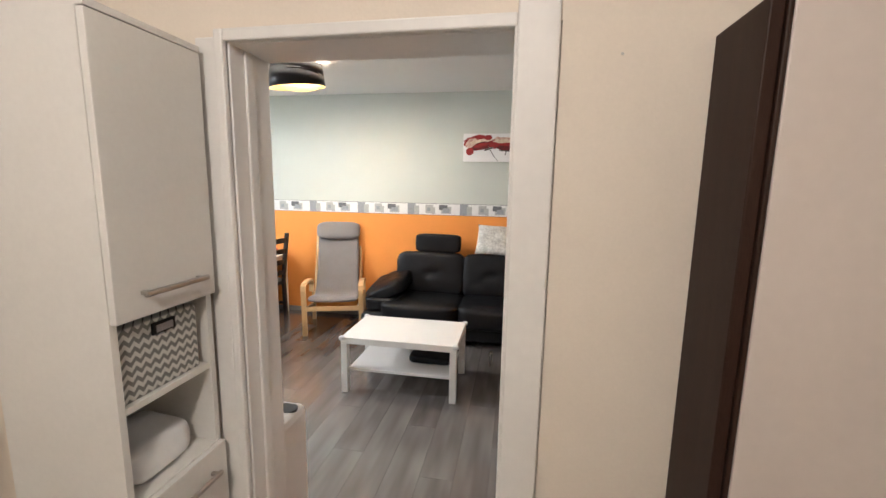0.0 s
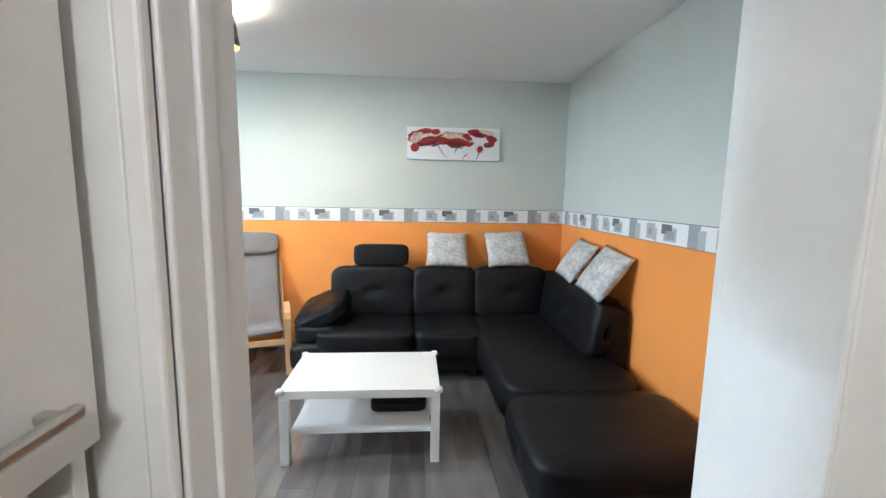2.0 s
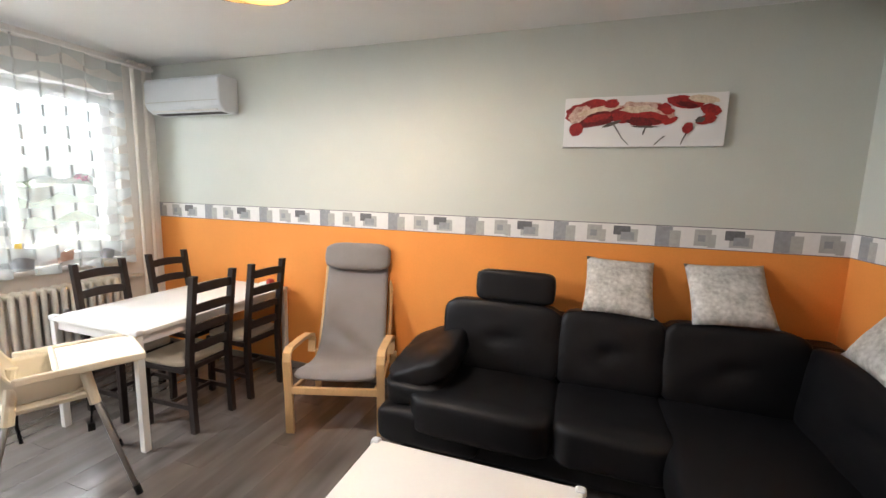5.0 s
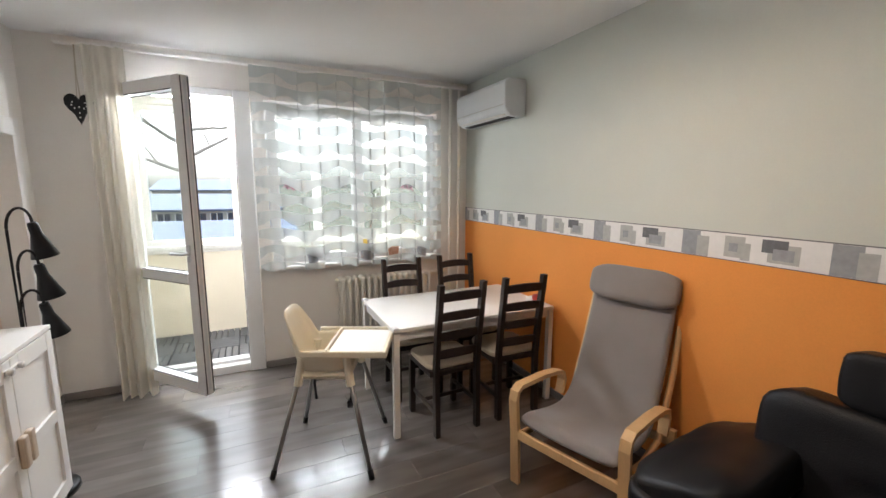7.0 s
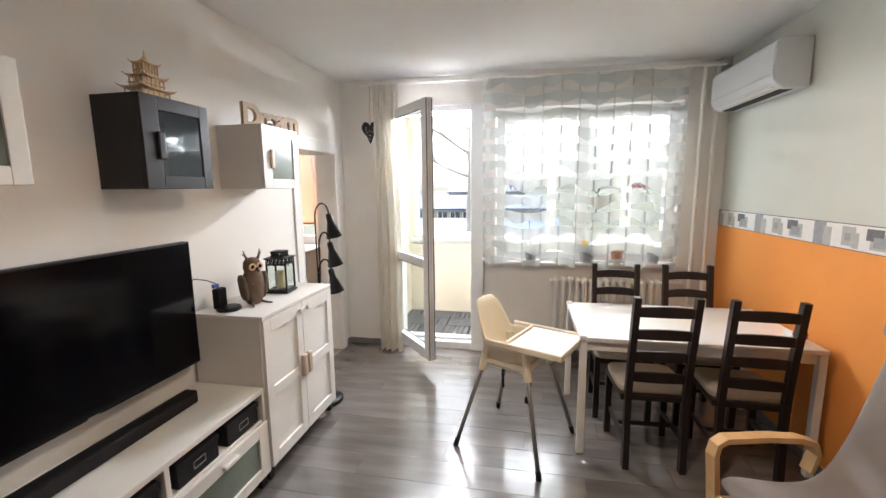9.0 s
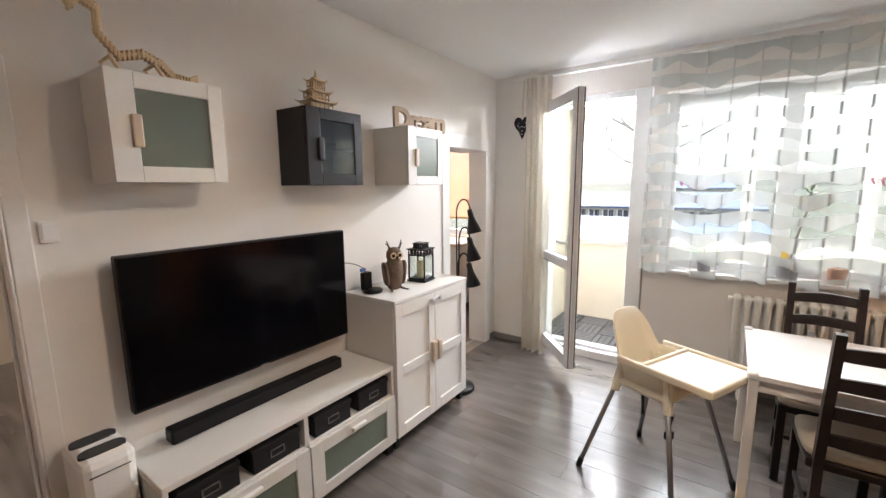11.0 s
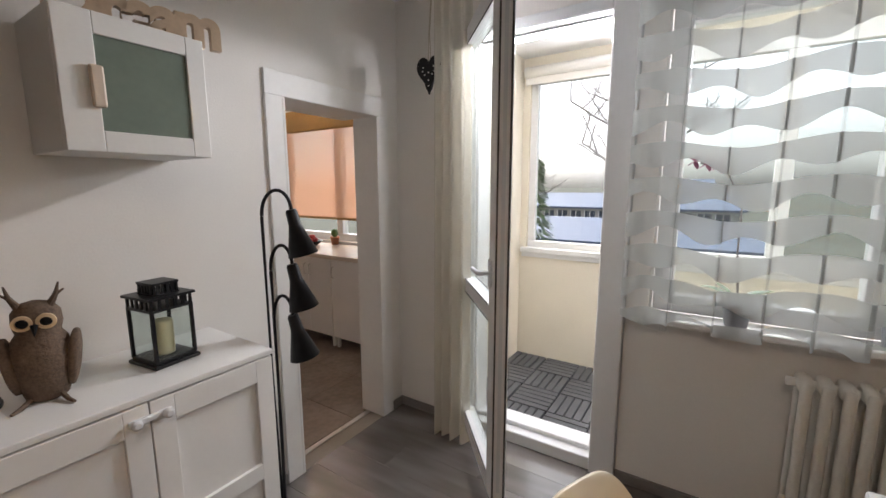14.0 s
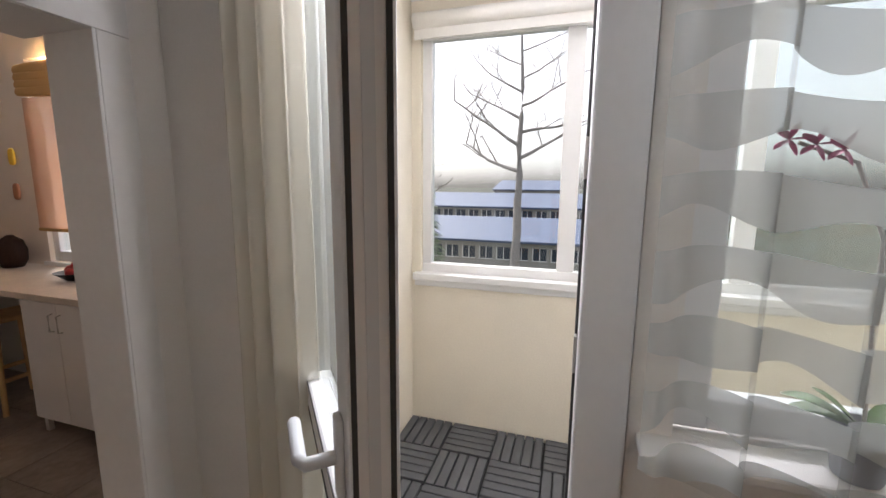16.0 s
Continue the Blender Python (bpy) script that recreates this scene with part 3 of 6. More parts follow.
def border(name, length, place, turn, start):
    """Printed paper border: white strip with overlapping grey rectangles and a dark line along its edges."""
    root = new(name)
    root.matrix_world = pose(*place, 0, 0, turn)
    structure(root, "white paper border with overlapping grey rectangles", "wallpaper border")
    boxes("paper", "band_white", [((0, 0, 0), (length, 0.002, 0.132))], root, bev=0)
    boxes("edge_line", "band_dark", [((0, -0.0006, 0.129), (length, 0, 0.134)), ((0, -0.0006, -0.001), (length, 0, 0.003))], root, bev=0)
    sets = {"band_grey": [], "band_light": [], "band_dark": []}
    spec = (("band_grey", 0.0, 0.095, 0.004, 0.128, 1), ("band_light", 0.08, 0.14, 0.004, 0.105, 2), ("band_light", 0.215, 0.305, 0.018, 0.118, 1), ("band_grey", 0.235, 0.275, 0.045, 0.085, 2),
            ("band_light", 0.29, 0.33, 0.01, 0.09, 2), ("band_dark", 0.375, 0.475, 0.06, 0.118, 2), ("band_light", 0.40, 0.52, 0.018, 0.10, 1), ("band_grey", 0.42, 0.50, 0.03, 0.08, 3))
    k = 0
    while start + k * PERIOD < length:
        for kind, a, b, z0, z1, layer in spec:
            a2, b2 = max(0.0, start + k * PERIOD + a), min(length, start + k * PERIOD + b)
            if b2 - a2 > 0.005:
                sets[kind].append(((a2, -0.0006 * layer, z0), (b2, -0.0006 * (layer - 1), z1)))
        k += 1
    for kind, items in sets.items():
        boxes("motif", kind, items, root, bev=0)


border("border_north", E_ - W, (W, N - 0.006, BAND), 0, -0.05)
border("border_east", N - S, (E_ - 0.006, N, BAND), -90, -0.548)

# ---- living room furniture ----


def sofa():
    """Black leather corner sofa: long seat on the north wall, chaise along the east wall."""
    r = thing("corner_sofa", (-0.4, 4.9, 0), "black leather corner sofa with buttoned back cushions", "sofa")
    o = Vector((-0.4, 4.9, 0))

    def soft(name, lo, hi, puff=0.25, dimple=0.0, m=None, n=12):
        bm = bmesh.new()
        add_soft(bm, Vector(lo) - o, Vector(hi) - o, puff, n, m, dimple, 0.006)
        return finish(bm, name, "leather", r, True)

    bm = bmesh.new()
    add_box(bm, Vector((-1.56, 4.66, 0.06)) - o, Vector((0.86, 5.38, 0.30)) - o, 0.03)
    add_box(bm, Vector((0.0, 3.62, 0.06)) - o, Vector((0.86, 4.66, 0.30)) - o, 0.03)
    add_box(bm, Vector((-1.34, 5.22, 0.28)) - o, Vector((0.87, 5.42, 0.80)) - o, 0.04)
    add_box(bm, Vector((0.70, 3.98, 0.28)) - o, Vector((0.875, 5.25, 0.80)) - o, 0.04)
    finish(bm, "base", "leather", r)
    soft("seat", (-1.40, 4.57, 0.20), (-0.60, 5.20, 0.44), 0.3)
    soft("seat", (-0.60, 4.57, 0.20), (-0.02, 5.20, 0.44), 0.3)
    soft("seat", (-0.07, 3.60, 0.18), (0.78, 5.20, 0.44), 0.22)
    lean = Matrix.Rotation(radians(-9), 4, "X")

    def back(x0, x1, z0=0.40, z1=0.87):
        m = Matrix.Translation(Vector(((x0 + x1) / 2, 5.16, z0)) - o) @ lean
        bm = bmesh.new()
        add_soft(bm, (-(x1 - x0) / 2, -0.10, 0), ((x1 - x0) / 2, 0.10, z1 - z0), 0.28, 14, m, 0.35, 0.008)
        finish(bm, "back_cushion", "leather", r, True)

    back(-1.36, -0.61)
    back(-0.61, -0.03)
    back(-0.03, 0.66)
    m = Matrix.Translation(Vector((0.68, 4.60, 0.40)) - o) @ Matrix.Rotation(radians(-90), 4, "Z") @ lean
    bm = bmesh.new()
    add_soft(bm, (-0.56, -0.11, 0), (0.60, 0.10, 0.45), 0.28, 14, m, 0.3, 0.010)
    finish(bm, "back_cushion", "leather", r, True)
    soft("armrest", (-1.60, 4.66, 0.30), (-1.22, 5.30, 0.47), 0.4)
    m = Matrix.Translation(Vector((-1.42, 5.02, 0.515)) - o) @ Matrix.Rotation(radians(-22), 4, "Y") @ Matrix.Rotation(radians(6), 4, "X")
    bm = bmesh.new()
    add_soft(bm, (-0.20, -0.33, -0.08), (0.24, 0.30, 0.085), 0.5, 14, m, 0, 0.012)
    finish(bm, "armrest", "leather", r, True)
    soft("front_rail", (-1.60, 4.60, 0.10), (-1.0, 4.80, 0.32), 0.35)
    m = Matrix.Translation(Vector((-0.915, 5.22, 0.975)) - o) @ Matrix.Rotation(radians(-6), 4, "X")
    bm = bmesh.new()
    add_soft(bm, (-0.245, -0.055, -0.10), (0.245, 0.055, 0.10), 0.28, 12, m, 0, 0.003)
    finish(bm, "headrest", "leather", r, True)
    boxes("foot", "black_plastic", [(Vector((x - 0.03, y - 0.03, 0)) - o, Vector((x + 0.03, y + 0.03, 0.07)) - o) for x, y in ((-1.45, 4.72), (-0.1, 4.72), (0.1, 3.7), (0.78, 3.7), (-1.45, 5.3), (0.78, 5.3))], r)
    return r


sofa()


def ottoman():
    r = thing("ottoman", (0.39, 3.24, 0), "square black leather ottoman against the sofa", "ottoman")
    bm = bmesh.new()
    add_soft(bm, (-0.47, -0.35, 0.20), (0.46, 0.35, 0.43), 0.3, 14, None, 0.06, 0.006)
    finish(bm, "cushion", "leather", r, True)
    bm = bmesh.new()
    add_box(bm, (-0.43, -0.32, 0.05), (0.43, 0.33, 0.28), 0.03)
    finish(bm, "base", "leather", r)
    boxes("foot", "black_plastic", [((x - 0.03, y - 0.03, 0), (x + 0.03, y + 0.03, 0.06)) for x in (-0.37, 0.37) for y in (-0.26, 0.26)], r)


ottoman()


def throw_pillow(place, size, rx, ry, rz):
    r = thing("throw_pillow", place, "silver-grey printed satin throw pillow on the sofa back", "pillow", "sofa pillows")
    r.matrix_world = pose(*place, rx, ry, rz)
    bm = bmesh.new()
    n = 14
    grid = {}
    for s in (-1, 1):
        for i in range(n + 1):
            for j in range(n + 1):
                u, v = -1 + 2 * i / n, -1 + 2 * j / n
                if s == 1 and (i in (0, n) or j in (0, n)):
                    grid[s, i, j] = grid[-1, i, j]
                    continue
                pin = 1 - 0.05 * (1 - abs(u) ** 2) * abs(v) ** 3
                pin2 = 1 - 0.05 * (1 - abs(v) ** 2) * abs(u) ** 3
                th = 0.055 * ((1 - u * u) * (1 - v * v)) ** 0.45
                th += 0.006 * noise.noise((u * 3 + place[0], v * 3, s))
                grid[s, i, j] = bm.verts.new((u * size * pin2, s * th, v * size * pin))
    for s in (-1, 1):
        for i in range(n):
            for j in range(n):
                bm.faces.new([grid[s, a, b] for a, b in ((i, j), (i + 1, j), (i + 1, j + 1), (i, j + 1))])
    finish(bm, "cover", "cushion_print", r, True)


throw_pillow((-0.29, 5.27, 1.03), 0.20, -42, 2, 0)
throw_pillow((0.29, 5.27, 1.04), 0.205, -42, -3, 0)
throw_pillow((0.755, 4.70, 1.02), 0.19, -34, 5, -90)
throw_pillow((0.745, 4.175, 1.01), 0.195, -34, 8, -87)


def coffee_table():
    r = thing("coffee_table", (-0.905, 3.85, 0), "low white lacquered coffee table with a lower shelf", "coffee table")
    hx, hy = 0.45, 0.28
    boxes("top", "white_lacquer", [((-hx, -hy, 0.40), (hx, hy, 0.45))], r, bev=0.003)
    boxes("shelf", "white_lacquer", [((-hx + 0.05, -hy + 0.03, 0.175), (hx - 0.05, hy - 0.03, 0.195))], r, bev=0.002)
    for x in (-hx, hx - 0.05):
        for y in (-hy, hy - 0.05):
            boxes("leg", "white_lacquer", [((x, y, 0), (x + 0.05, y + 0.05, 0.40))], r, bev=0.002)
    boxes("corner_guard", "tissue", [((sx * hx - 0.022, sy * hy - 0.022, 0.425), (sx * hx + 0.022, sy * hy + 0.022, 0.458)) for sx in (-0.985, 0.985) for sy in (-0.97, 0.97)], r, bev=0.012)


coffee_table()
cs = thing("black_case", (-0.70, 3.90, 0.196), "flat black zipped case on the table shelf", "case")
bm = bmesh.new()
add_soft(bm, (-0.17, -0.12, 0), (0.17, 0.12, 0.055), 0.3, 8, None, 0, 0.001)
finish(bm, "body", "black_plastic", cs, True)


def lounge_chair():
    """Bent birch frame chair with one grey padded seat-and-back."""
    r = thing("lounge_chair", (-2.03, 4.95, 0), "birch bentwood lounge chair with grey woven upholstery", "armchair", turn=18)
    for sx in (-1, 1):
        x = sx * 0.295
        bm = bmesh.new()
        prof = [(-0.26, 0.0), (-0.275, 0.30), (-0.295, 0.50), (-0.285, 0.545), (-0.25, 0.565), (-0.05, 0.555), (0.10, 0.535), (0.17, 0.51), (0.19, 0.46), (0.165, 0.38)]
        rings = []
        for i, (y, z) in enumerate(prof):
            a = Vector(prof[max(i - 1, 0)])
            b = Vector(prof[min(i + 1, len(prof) - 1)])
            d = (b - a).normalized()
            nrm = Vector((-d.y, d.x)) * 0.012
            rings.append([bm.verts.new((x + wx * 0.025, y + k * nrm.x, z + k * nrm.y)) for wx, k in ((-1, -1), (1, -1), (1, 1), (-1, 1))])
        for u, v in zip(rings, rings[1:]):
            for j in range(4):
                bm.faces.new((u[j], u[(j + 1) % 4], v[(j + 1) % 4], v[j]))
        bm.faces.new(rings[0])
        bm.faces.new(list(reversed(rings[-1])))
        finish(bm, "armrest", "birch", r)
        bm = bmesh.new()
        add_tube(bm, [(x * 0.88, -0.26, 0.31), (x * 0.88, 0.02, 0.27), (x * 0.88, 0.22, 0.30), (x * 0.88, 0.36, 0.60), (x * 0.84, 0.50, 1.05)], 0.017, 8)
        finish(bm, "frame", "birch", r)
        boxes("leg", "birch", [((x - 0.022, 0.30, 0.0), (x + 0.022, 0.335, 0.34))], r, bev=0.006)
    boxes("rail", "birch", [((-0.28, -0.285, 0.275), (0.28, -0.262, 0.325)), ((-0.28, 0.31, 0.24), (0.28, 0.33, 0.29))], r, bev=0.005)
    # upholstery: a padded band along the seat and up the back
    path = [(-0.30, 0.385), (-0.27, 0.415), (-0.20, 0.405), (-0.08, 0.375), (0.05, 0.355), (0.14, 0.37), (0.21, 0.43), (0.27, 0.54), (0.33, 0.70), (0.385, 0.86), (0.43, 1.00), (0.465, 1.12), (0.475, 1.15)]
    bm = bmesh.new()
    prev = None
    n = 12
    for i, (y, z) in enumerate(path):
        a = Vector(path[max(i - 1, 0)])
        b = Vector(path[min(i + 1, len(path) - 1)])
        d = (b - a).normalized()
        nrm = Vector((-d.y, d.x))
        k = i / (len(path) - 1)
        half = 0.265 - 0.035 * k
        th = 0.035 if 0 < i < len(path) - 1 else 0.012
        ring = []
        for j in range(n):
            q = 2 * math.pi * j / n
            cx, cy = math.cos(q), math.sin(q)
            ex = math.copysign(abs(cx) ** 0.35, cx) * half
            ey = math.copysign(abs(cy) ** 0.6, cy) * th
            sag = 0.018 * (1 - (ex / half) ** 2)
            ring.append(bm.verts.new((ex, y + nrm.x * (ey - sag), z + nrm.y * (ey - sag))))
        if prev:
            for j in range(n):
                bm.faces.new((prev[j], prev[(j + 1) % n], ring[(j + 1) % n], ring[j]))
        else:
            bm.faces.new(ring)
        prev = ring
    bm.faces.new(list(reversed(prev)))
    up = finish(bm, "upholstery", "grey_cloth", r, True)
    sub = up.modifiers.new("round", "SUBSURF")
    sub.levels = sub.render_levels = 2
    m = Matrix.Translation((0, 0.415, 1.055)) @ Matrix.Rotation(radians(-17), 4, "X")
    bm = bmesh.new()
    add_soft(bm, (-0.238, -0.055, -0.095), (0.238, 0.045, 0.105), 0.45, 12, m, 0, 0.004)
    finish(bm, "headrest", "grey_cloth", r, True)


lounge_chair()


def dining_table():
    r = thing("dining_table", (-3.255, 4.755, 0), "white dining table with square steel legs against the wall", "dining table")
    hx, hy = 0.385, 0.63
    boxes("top", "white_lacquer", [((-hx, -hy, 0.715), (hx, hy, 0.74))], r, bev=0.004)
    boxes("apron", "white_lacquer", [((-hx + 0.02, -hy + 0.02, 0.655), (hx - 0.02, -hy + 0.04, 0.715)), ((-hx + 0.02, hy - 0.04, 0.655), (hx - 0.02, hy - 0.02, 0.715)), ((-hx + 0.02, -hy + 0.04, 0.655), (-hx + 0.04, hy - 0.04, 0.715)), ((hx - 0.04, -hy + 0.04, 0.655), (hx - 0.02, hy - 0.04, 0.715))], r, bev=0.003)
    for x in (-hx + 0.002, hx - 0.042):
        for y in (-hy + 0.002, hy - 0.042):
            boxes("leg", "white_lacquer", [((x, y, 0), (x + 0.04, y + 0.04, 0.714))], r, bev=0.004)
    boxes("corner_guard", "tissue", [((sx * hx - 0.03, -hy - 0.004, 0.715), (sx * hx + 0.03, -hy + 0.04, 0.75)) for sx in (-0.94, 0.94)], r, bev=0.01)


dining_table()


def dining_chair(place, turn):
    """Ladder-back chair; its back stands at -y of its own axes."""
    r = thing("dining_chair", place, "black-brown stained ladder-back dining chair with a beige seat pad", "chair", "dining chairs", turn)
    hw = 0.152
    for sx in (-1, 1):
        bm = bmesh.new()
        pts = [(-0.185, 0.0), (-0.175, 0.25), (-0.17, 0.44), (-0.195, 0.70), (-0.240, 1.03)]
        rings = []
        for y, z in pts:
            rings.append([bm.verts.new((sx * hw + dx * 0.017, y + dy * 0.020, z)) for dx, dy in ((-1, -1), (1, -1), (1, 1), (-1, 1))])
        for u, v in zip(rings, rings[1:]):
            for j in range(4):
                bm.faces.new((u[j], u[(j + 1) % 4], v[(j + 1) % 4], v[j]))
        bm.faces.new(rings[0])
        bm.faces.new(list(reversed(rings[-1])))
        finish(bm, "leg", "dark_wood", r)
        boxes("leg", "dark_wood", [((sx * 0.17 - 0.019, 0.165, 0), (sx * 0.17 + 0.019, 0.203, 0.43))], r, bev=0.004)
        boxes("stretcher", "dark_wood", [((sx * 0.16 - 0.009, -0.16, 0.155), (sx * 0.16 + 0.009, 0.17, 0.185))], r, bev=0.003)
    for z in (0.555, 0.685, 0.815, 0.945):
        bm = bmesh.new()
        y = -0.195 - (z - 0.70) * 0.143
        prev = None
        for i in range(9):
            u = -1 + i / 4
            dy = -0.016 * (1 - u * u)
            dz = 0.010 * (1 - u * u)
            ring = [bm.verts.new((u * (hw - 0.015), y + dy + a * 0.008, z + dz * (1 if b > 0 else 0.4) + b * 0.026)) for a, b in ((-1, -1), (1, -1), (1, 1), (-1, 1))]
            if prev:
                for j in range(4):
                    bm.faces.new((prev[j], prev[(j + 1) % 4], ring[(j + 1) % 4], ring[j]))
            prev = ring
        finish(bm, "slat", "dark_wood", r)
    boxes("seat", "dark_wood", [((-0.19, -0.165, 0.405), (0.19, 0.205, 0.445))], r, bev=0.008)
    boxes("stretcher", "dark_wood", [((-0.155, 0.0, 0.16), (0.155, 0.018, 0.185))], r, bev=0.003)
    bm = bmesh.new()
    add_soft(bm, (-0.185, -0.145, 0.44), (0.185, 0.205, 0.480), 0.3, 10, None, 0, 0.002)
    finish(bm, "seat_pad", "seat_pad", r, True)
    return r


first = dining_chair((-2.975, 4.53, 0), 92)
copy_thing(first, pose(-2.975, 5.02, 0, 0, 0, 88))
copy_thing(first, pose(-3.495, 4.48, 0, 0, 0, -91))
copy_thing(first, pose(-3.495, 4.99, 0, 0, 0, -89))


def high_chair():
    """Child's high chair, its tray towards +y of its own axes."""
    r = thing("high_chair", (-2.955, 3.76, 0), "ivory plastic child high chair with a tray on splayed steel legs", "high chair", turn=-25)
    for sx, sy in ((-1, -1), (1, -1), (1, 1), (-1, 1)):
        bm = bmesh.new()
        add_tube(bm, [(sx * 0.15, sy * 0.13, 0.60), (sx * 0.275, sy * 0.275, 0.015)], 0.0125, 10)
        finish(bm, "leg", "hc_leg", r, True)
        bm = bmesh.new()
        add_tube(bm, [(sx * 0.268, sy * 0.267, 0.05), (sx * 0.279, sy * 0.279, 0.0)], 0.016, 10)
        finish(bm, "foot", "black_plastic", r, True)
    # seat shell: a bucket whose rear wall rises into a rounded back
    bm = bmesh.new()
    n = 64
    levels = []
    for k in range(7):
        f = k / 6
        ring = []
        for j in range(n):
            q = 2 * math.pi * j / n
            cx, cy = math.cos(q), math.sin(q)
            x = math.copysign(abs(cx) ** 0.5, cx) * (0.155 + 0.025 * f)
            y = math.copysign(abs(cy) ** 0.5, cy) * (0.145 + 0.03 * f)
            wide = max(0.0, 1 - (abs(cx) ** 0.5 * 1.06) ** 4) ** 0.5 if cy < 0 else 0.0
            top = 0.70 + 0.215 * wide
            ring.append(bm.verts.new((x * (1 - 0.10 * wide * f * f), y - 0.05 * wide * f - 0.02, 0.565 + (top - 0.565) * f)))
        levels.append(ring)
    for u, v in zip(levels, levels[1:]):
        for j in range(n):
            bm.faces.new((u[j], u[(j + 1) % n], v[(j + 1) % n], v[j]))
    bm.faces.new(levels[0])
    sh = finish(bm, "seat", "hc_plastic", r, True)
    so = sh.modifiers.new("thick", "SOLIDIFY")
    so.thickness = 0.010
    # tray with a raised rim
    bm = bmesh.new()
    add_box(bm, (-0.20, 0.02, 0.685), (0.20, 0.35, 0.702), 0.006)
    add_box(bm, (-0.21, 0.34, 0.68), (0.21, 0.362, 0.720), 0.009)
    add_box(bm, (-0.213, -0.12, 0.68), (-0.192, 0.36, 0.720), 0.009)
    add_box(bm, (0.192, -0.12, 0.68), (0.213, 0.36, 0.720), 0.009)
    add_box(bm, (-0.19, 0.01, 0.685), (0.19, 0.028, 0.720), 0.007)
    finish(bm, "tray", "hc_plastic", r)
    boxes("tray_mat", "white_lacquer", [((-0.185, 0.035, 0.702), (0.185, 0.335, 0.7065))], r, bev=0.002)
    bm = bmesh.new()
    add_box(bm, (-0.17, -0.17, 0.53), (0.17, 0.15, 0.585), 0.03)
    for sx in (-1, 1):
        for sy in (-1, 1):
            add_tube(bm, [(sx * 0.145, sy * 0.125, 0.66), (sx * 0.165, sy * 0.15, 0.50)], 0.024, 10)
    finish(bm, "shell_base", "hc_plastic", r)
    bm = bmesh.new()
    add_tube(bm, [(0.10, 0.12, 0.56), (0.11, 0.14, 0.46), (0.105, 0.13, 0.36)], 0.009, 8)
    add_box(bm, (0.085, 0.115, 0.34), (0.13, 0.145, 0.38), 0.005)
    finish(bm, "strap", "black_plastic", r)
    bm = bmesh.new()
    add_tube(bm, [(-0.05, -0.12, 0.56), (-0.06, -0.13, 0.40), (-0.055, -0.12, 0.30)], 0.009, 8)
    finish(bm, "strap", "black_plastic", r)


high_chair()

# ---- television wall ----


def tv_bench():
    r = thing("tv_bench", (-1.70, 2.22, 0), "low white television bench with drawers and open bays", "tv bench")
    r.matrix_world = r.matrix_world @ Matrix.Diagonal((1, 1, 1.085, 1))
    x0, x1, y0, y1 = -0.61, 0.61, -0.205, 0.21
    boxes("top", "white_foil", [((x0, y0, 0.49), (x1, y1, 0.515))], r)
    boxes("body", "white_foil", [((x0, y0, 0.06), (x0 + 0.02, y1, 0.49)), ((x1 - 0.02, y0, 0.06), (x1, y1, 0.49)), ((-0.012, y0, 0.06), (0.012, y1 - 0.01, 0.49)), ((x0 + 0.02, y0, 0.06), (x1 - 0.02, y1 - 0.01, 0.08)), ((x0 + 0.02, y0, 0.335), (x1 - 0.02, y1 - 0.01, 0.353)), ((x0 + 0.02, y0, 0.08), (x1 - 0.02, y0 + 0.01, 0.49))], r, bev=0.002)
    boxes("foot", "black_plastic", [((a, b, 0), (a + 0.05, b + 0.05, 0.06)) for a in (x0 + 0.01, x1 - 0.06) for b in (y0 + 0.01, y1 - 0.06)], r)
    for a, b in ((x0 + 0.004, -0.004), (0.004, x1 - 0.004)):
        d = boxes("drawer", "white_foil", [((a, y1 - 0.008, 0.07), (a + 0.075, y1 + 0.012, 0.345)), ((b - 0.075, y1 - 0.008, 0.07), (b, y1 + 0.012, 0.345)), ((a + 0.075, y1 - 0.008, 0.285), (b - 0.075, y1 + 0.012, 0.345)), ((a + 0.075, y1 - 0.008, 0.07), (b - 0.075, y1 + 0.012, 0.125))], r, bev=0.002)
        boxes("drawer_glass", "frost", [((a + 0.075, y1 - 0.004, 0.125), (b - 0.075, y1 + 0.001, 0.285))], r, bev=0)
        boxes("handle", "white_lacquer", [(((a + b) / 2 - 0.05, y1 + 0.012, 0.300), ((a + b) / 2 + 0.05, y1 + 0.034, 0.322))], r, bev=0.006)


tv_bench()


def storage_box(place):
    r = thing("storage_box", place, "small black lidded storage box with a label holder", "box", "boxes in the bench")
    boxes("body", "box_black", [((-0.115, -0.14, 0), (0.115, 0.14, 0.09))], r, bev=0.004)
    boxes("lid", "box_black", [((-0.12, -0.145, 0.085), (0.12, 0.145, 0.112))], r, bev=0.004)
    boxes("label_frame", "steel", [((-0.035, 0.140, 0.035), (0.035, 0.143, 0.039)), ((-0.035, 0.140, 0.066), (0.035, 0.143, 0.070)), ((-0.035, 0.140, 0.035), (-0.031, 0.143, 0.070)), ((0.031, 0.140, 0.035), (0.035, 0.143, 0.070))], r, bev=0)


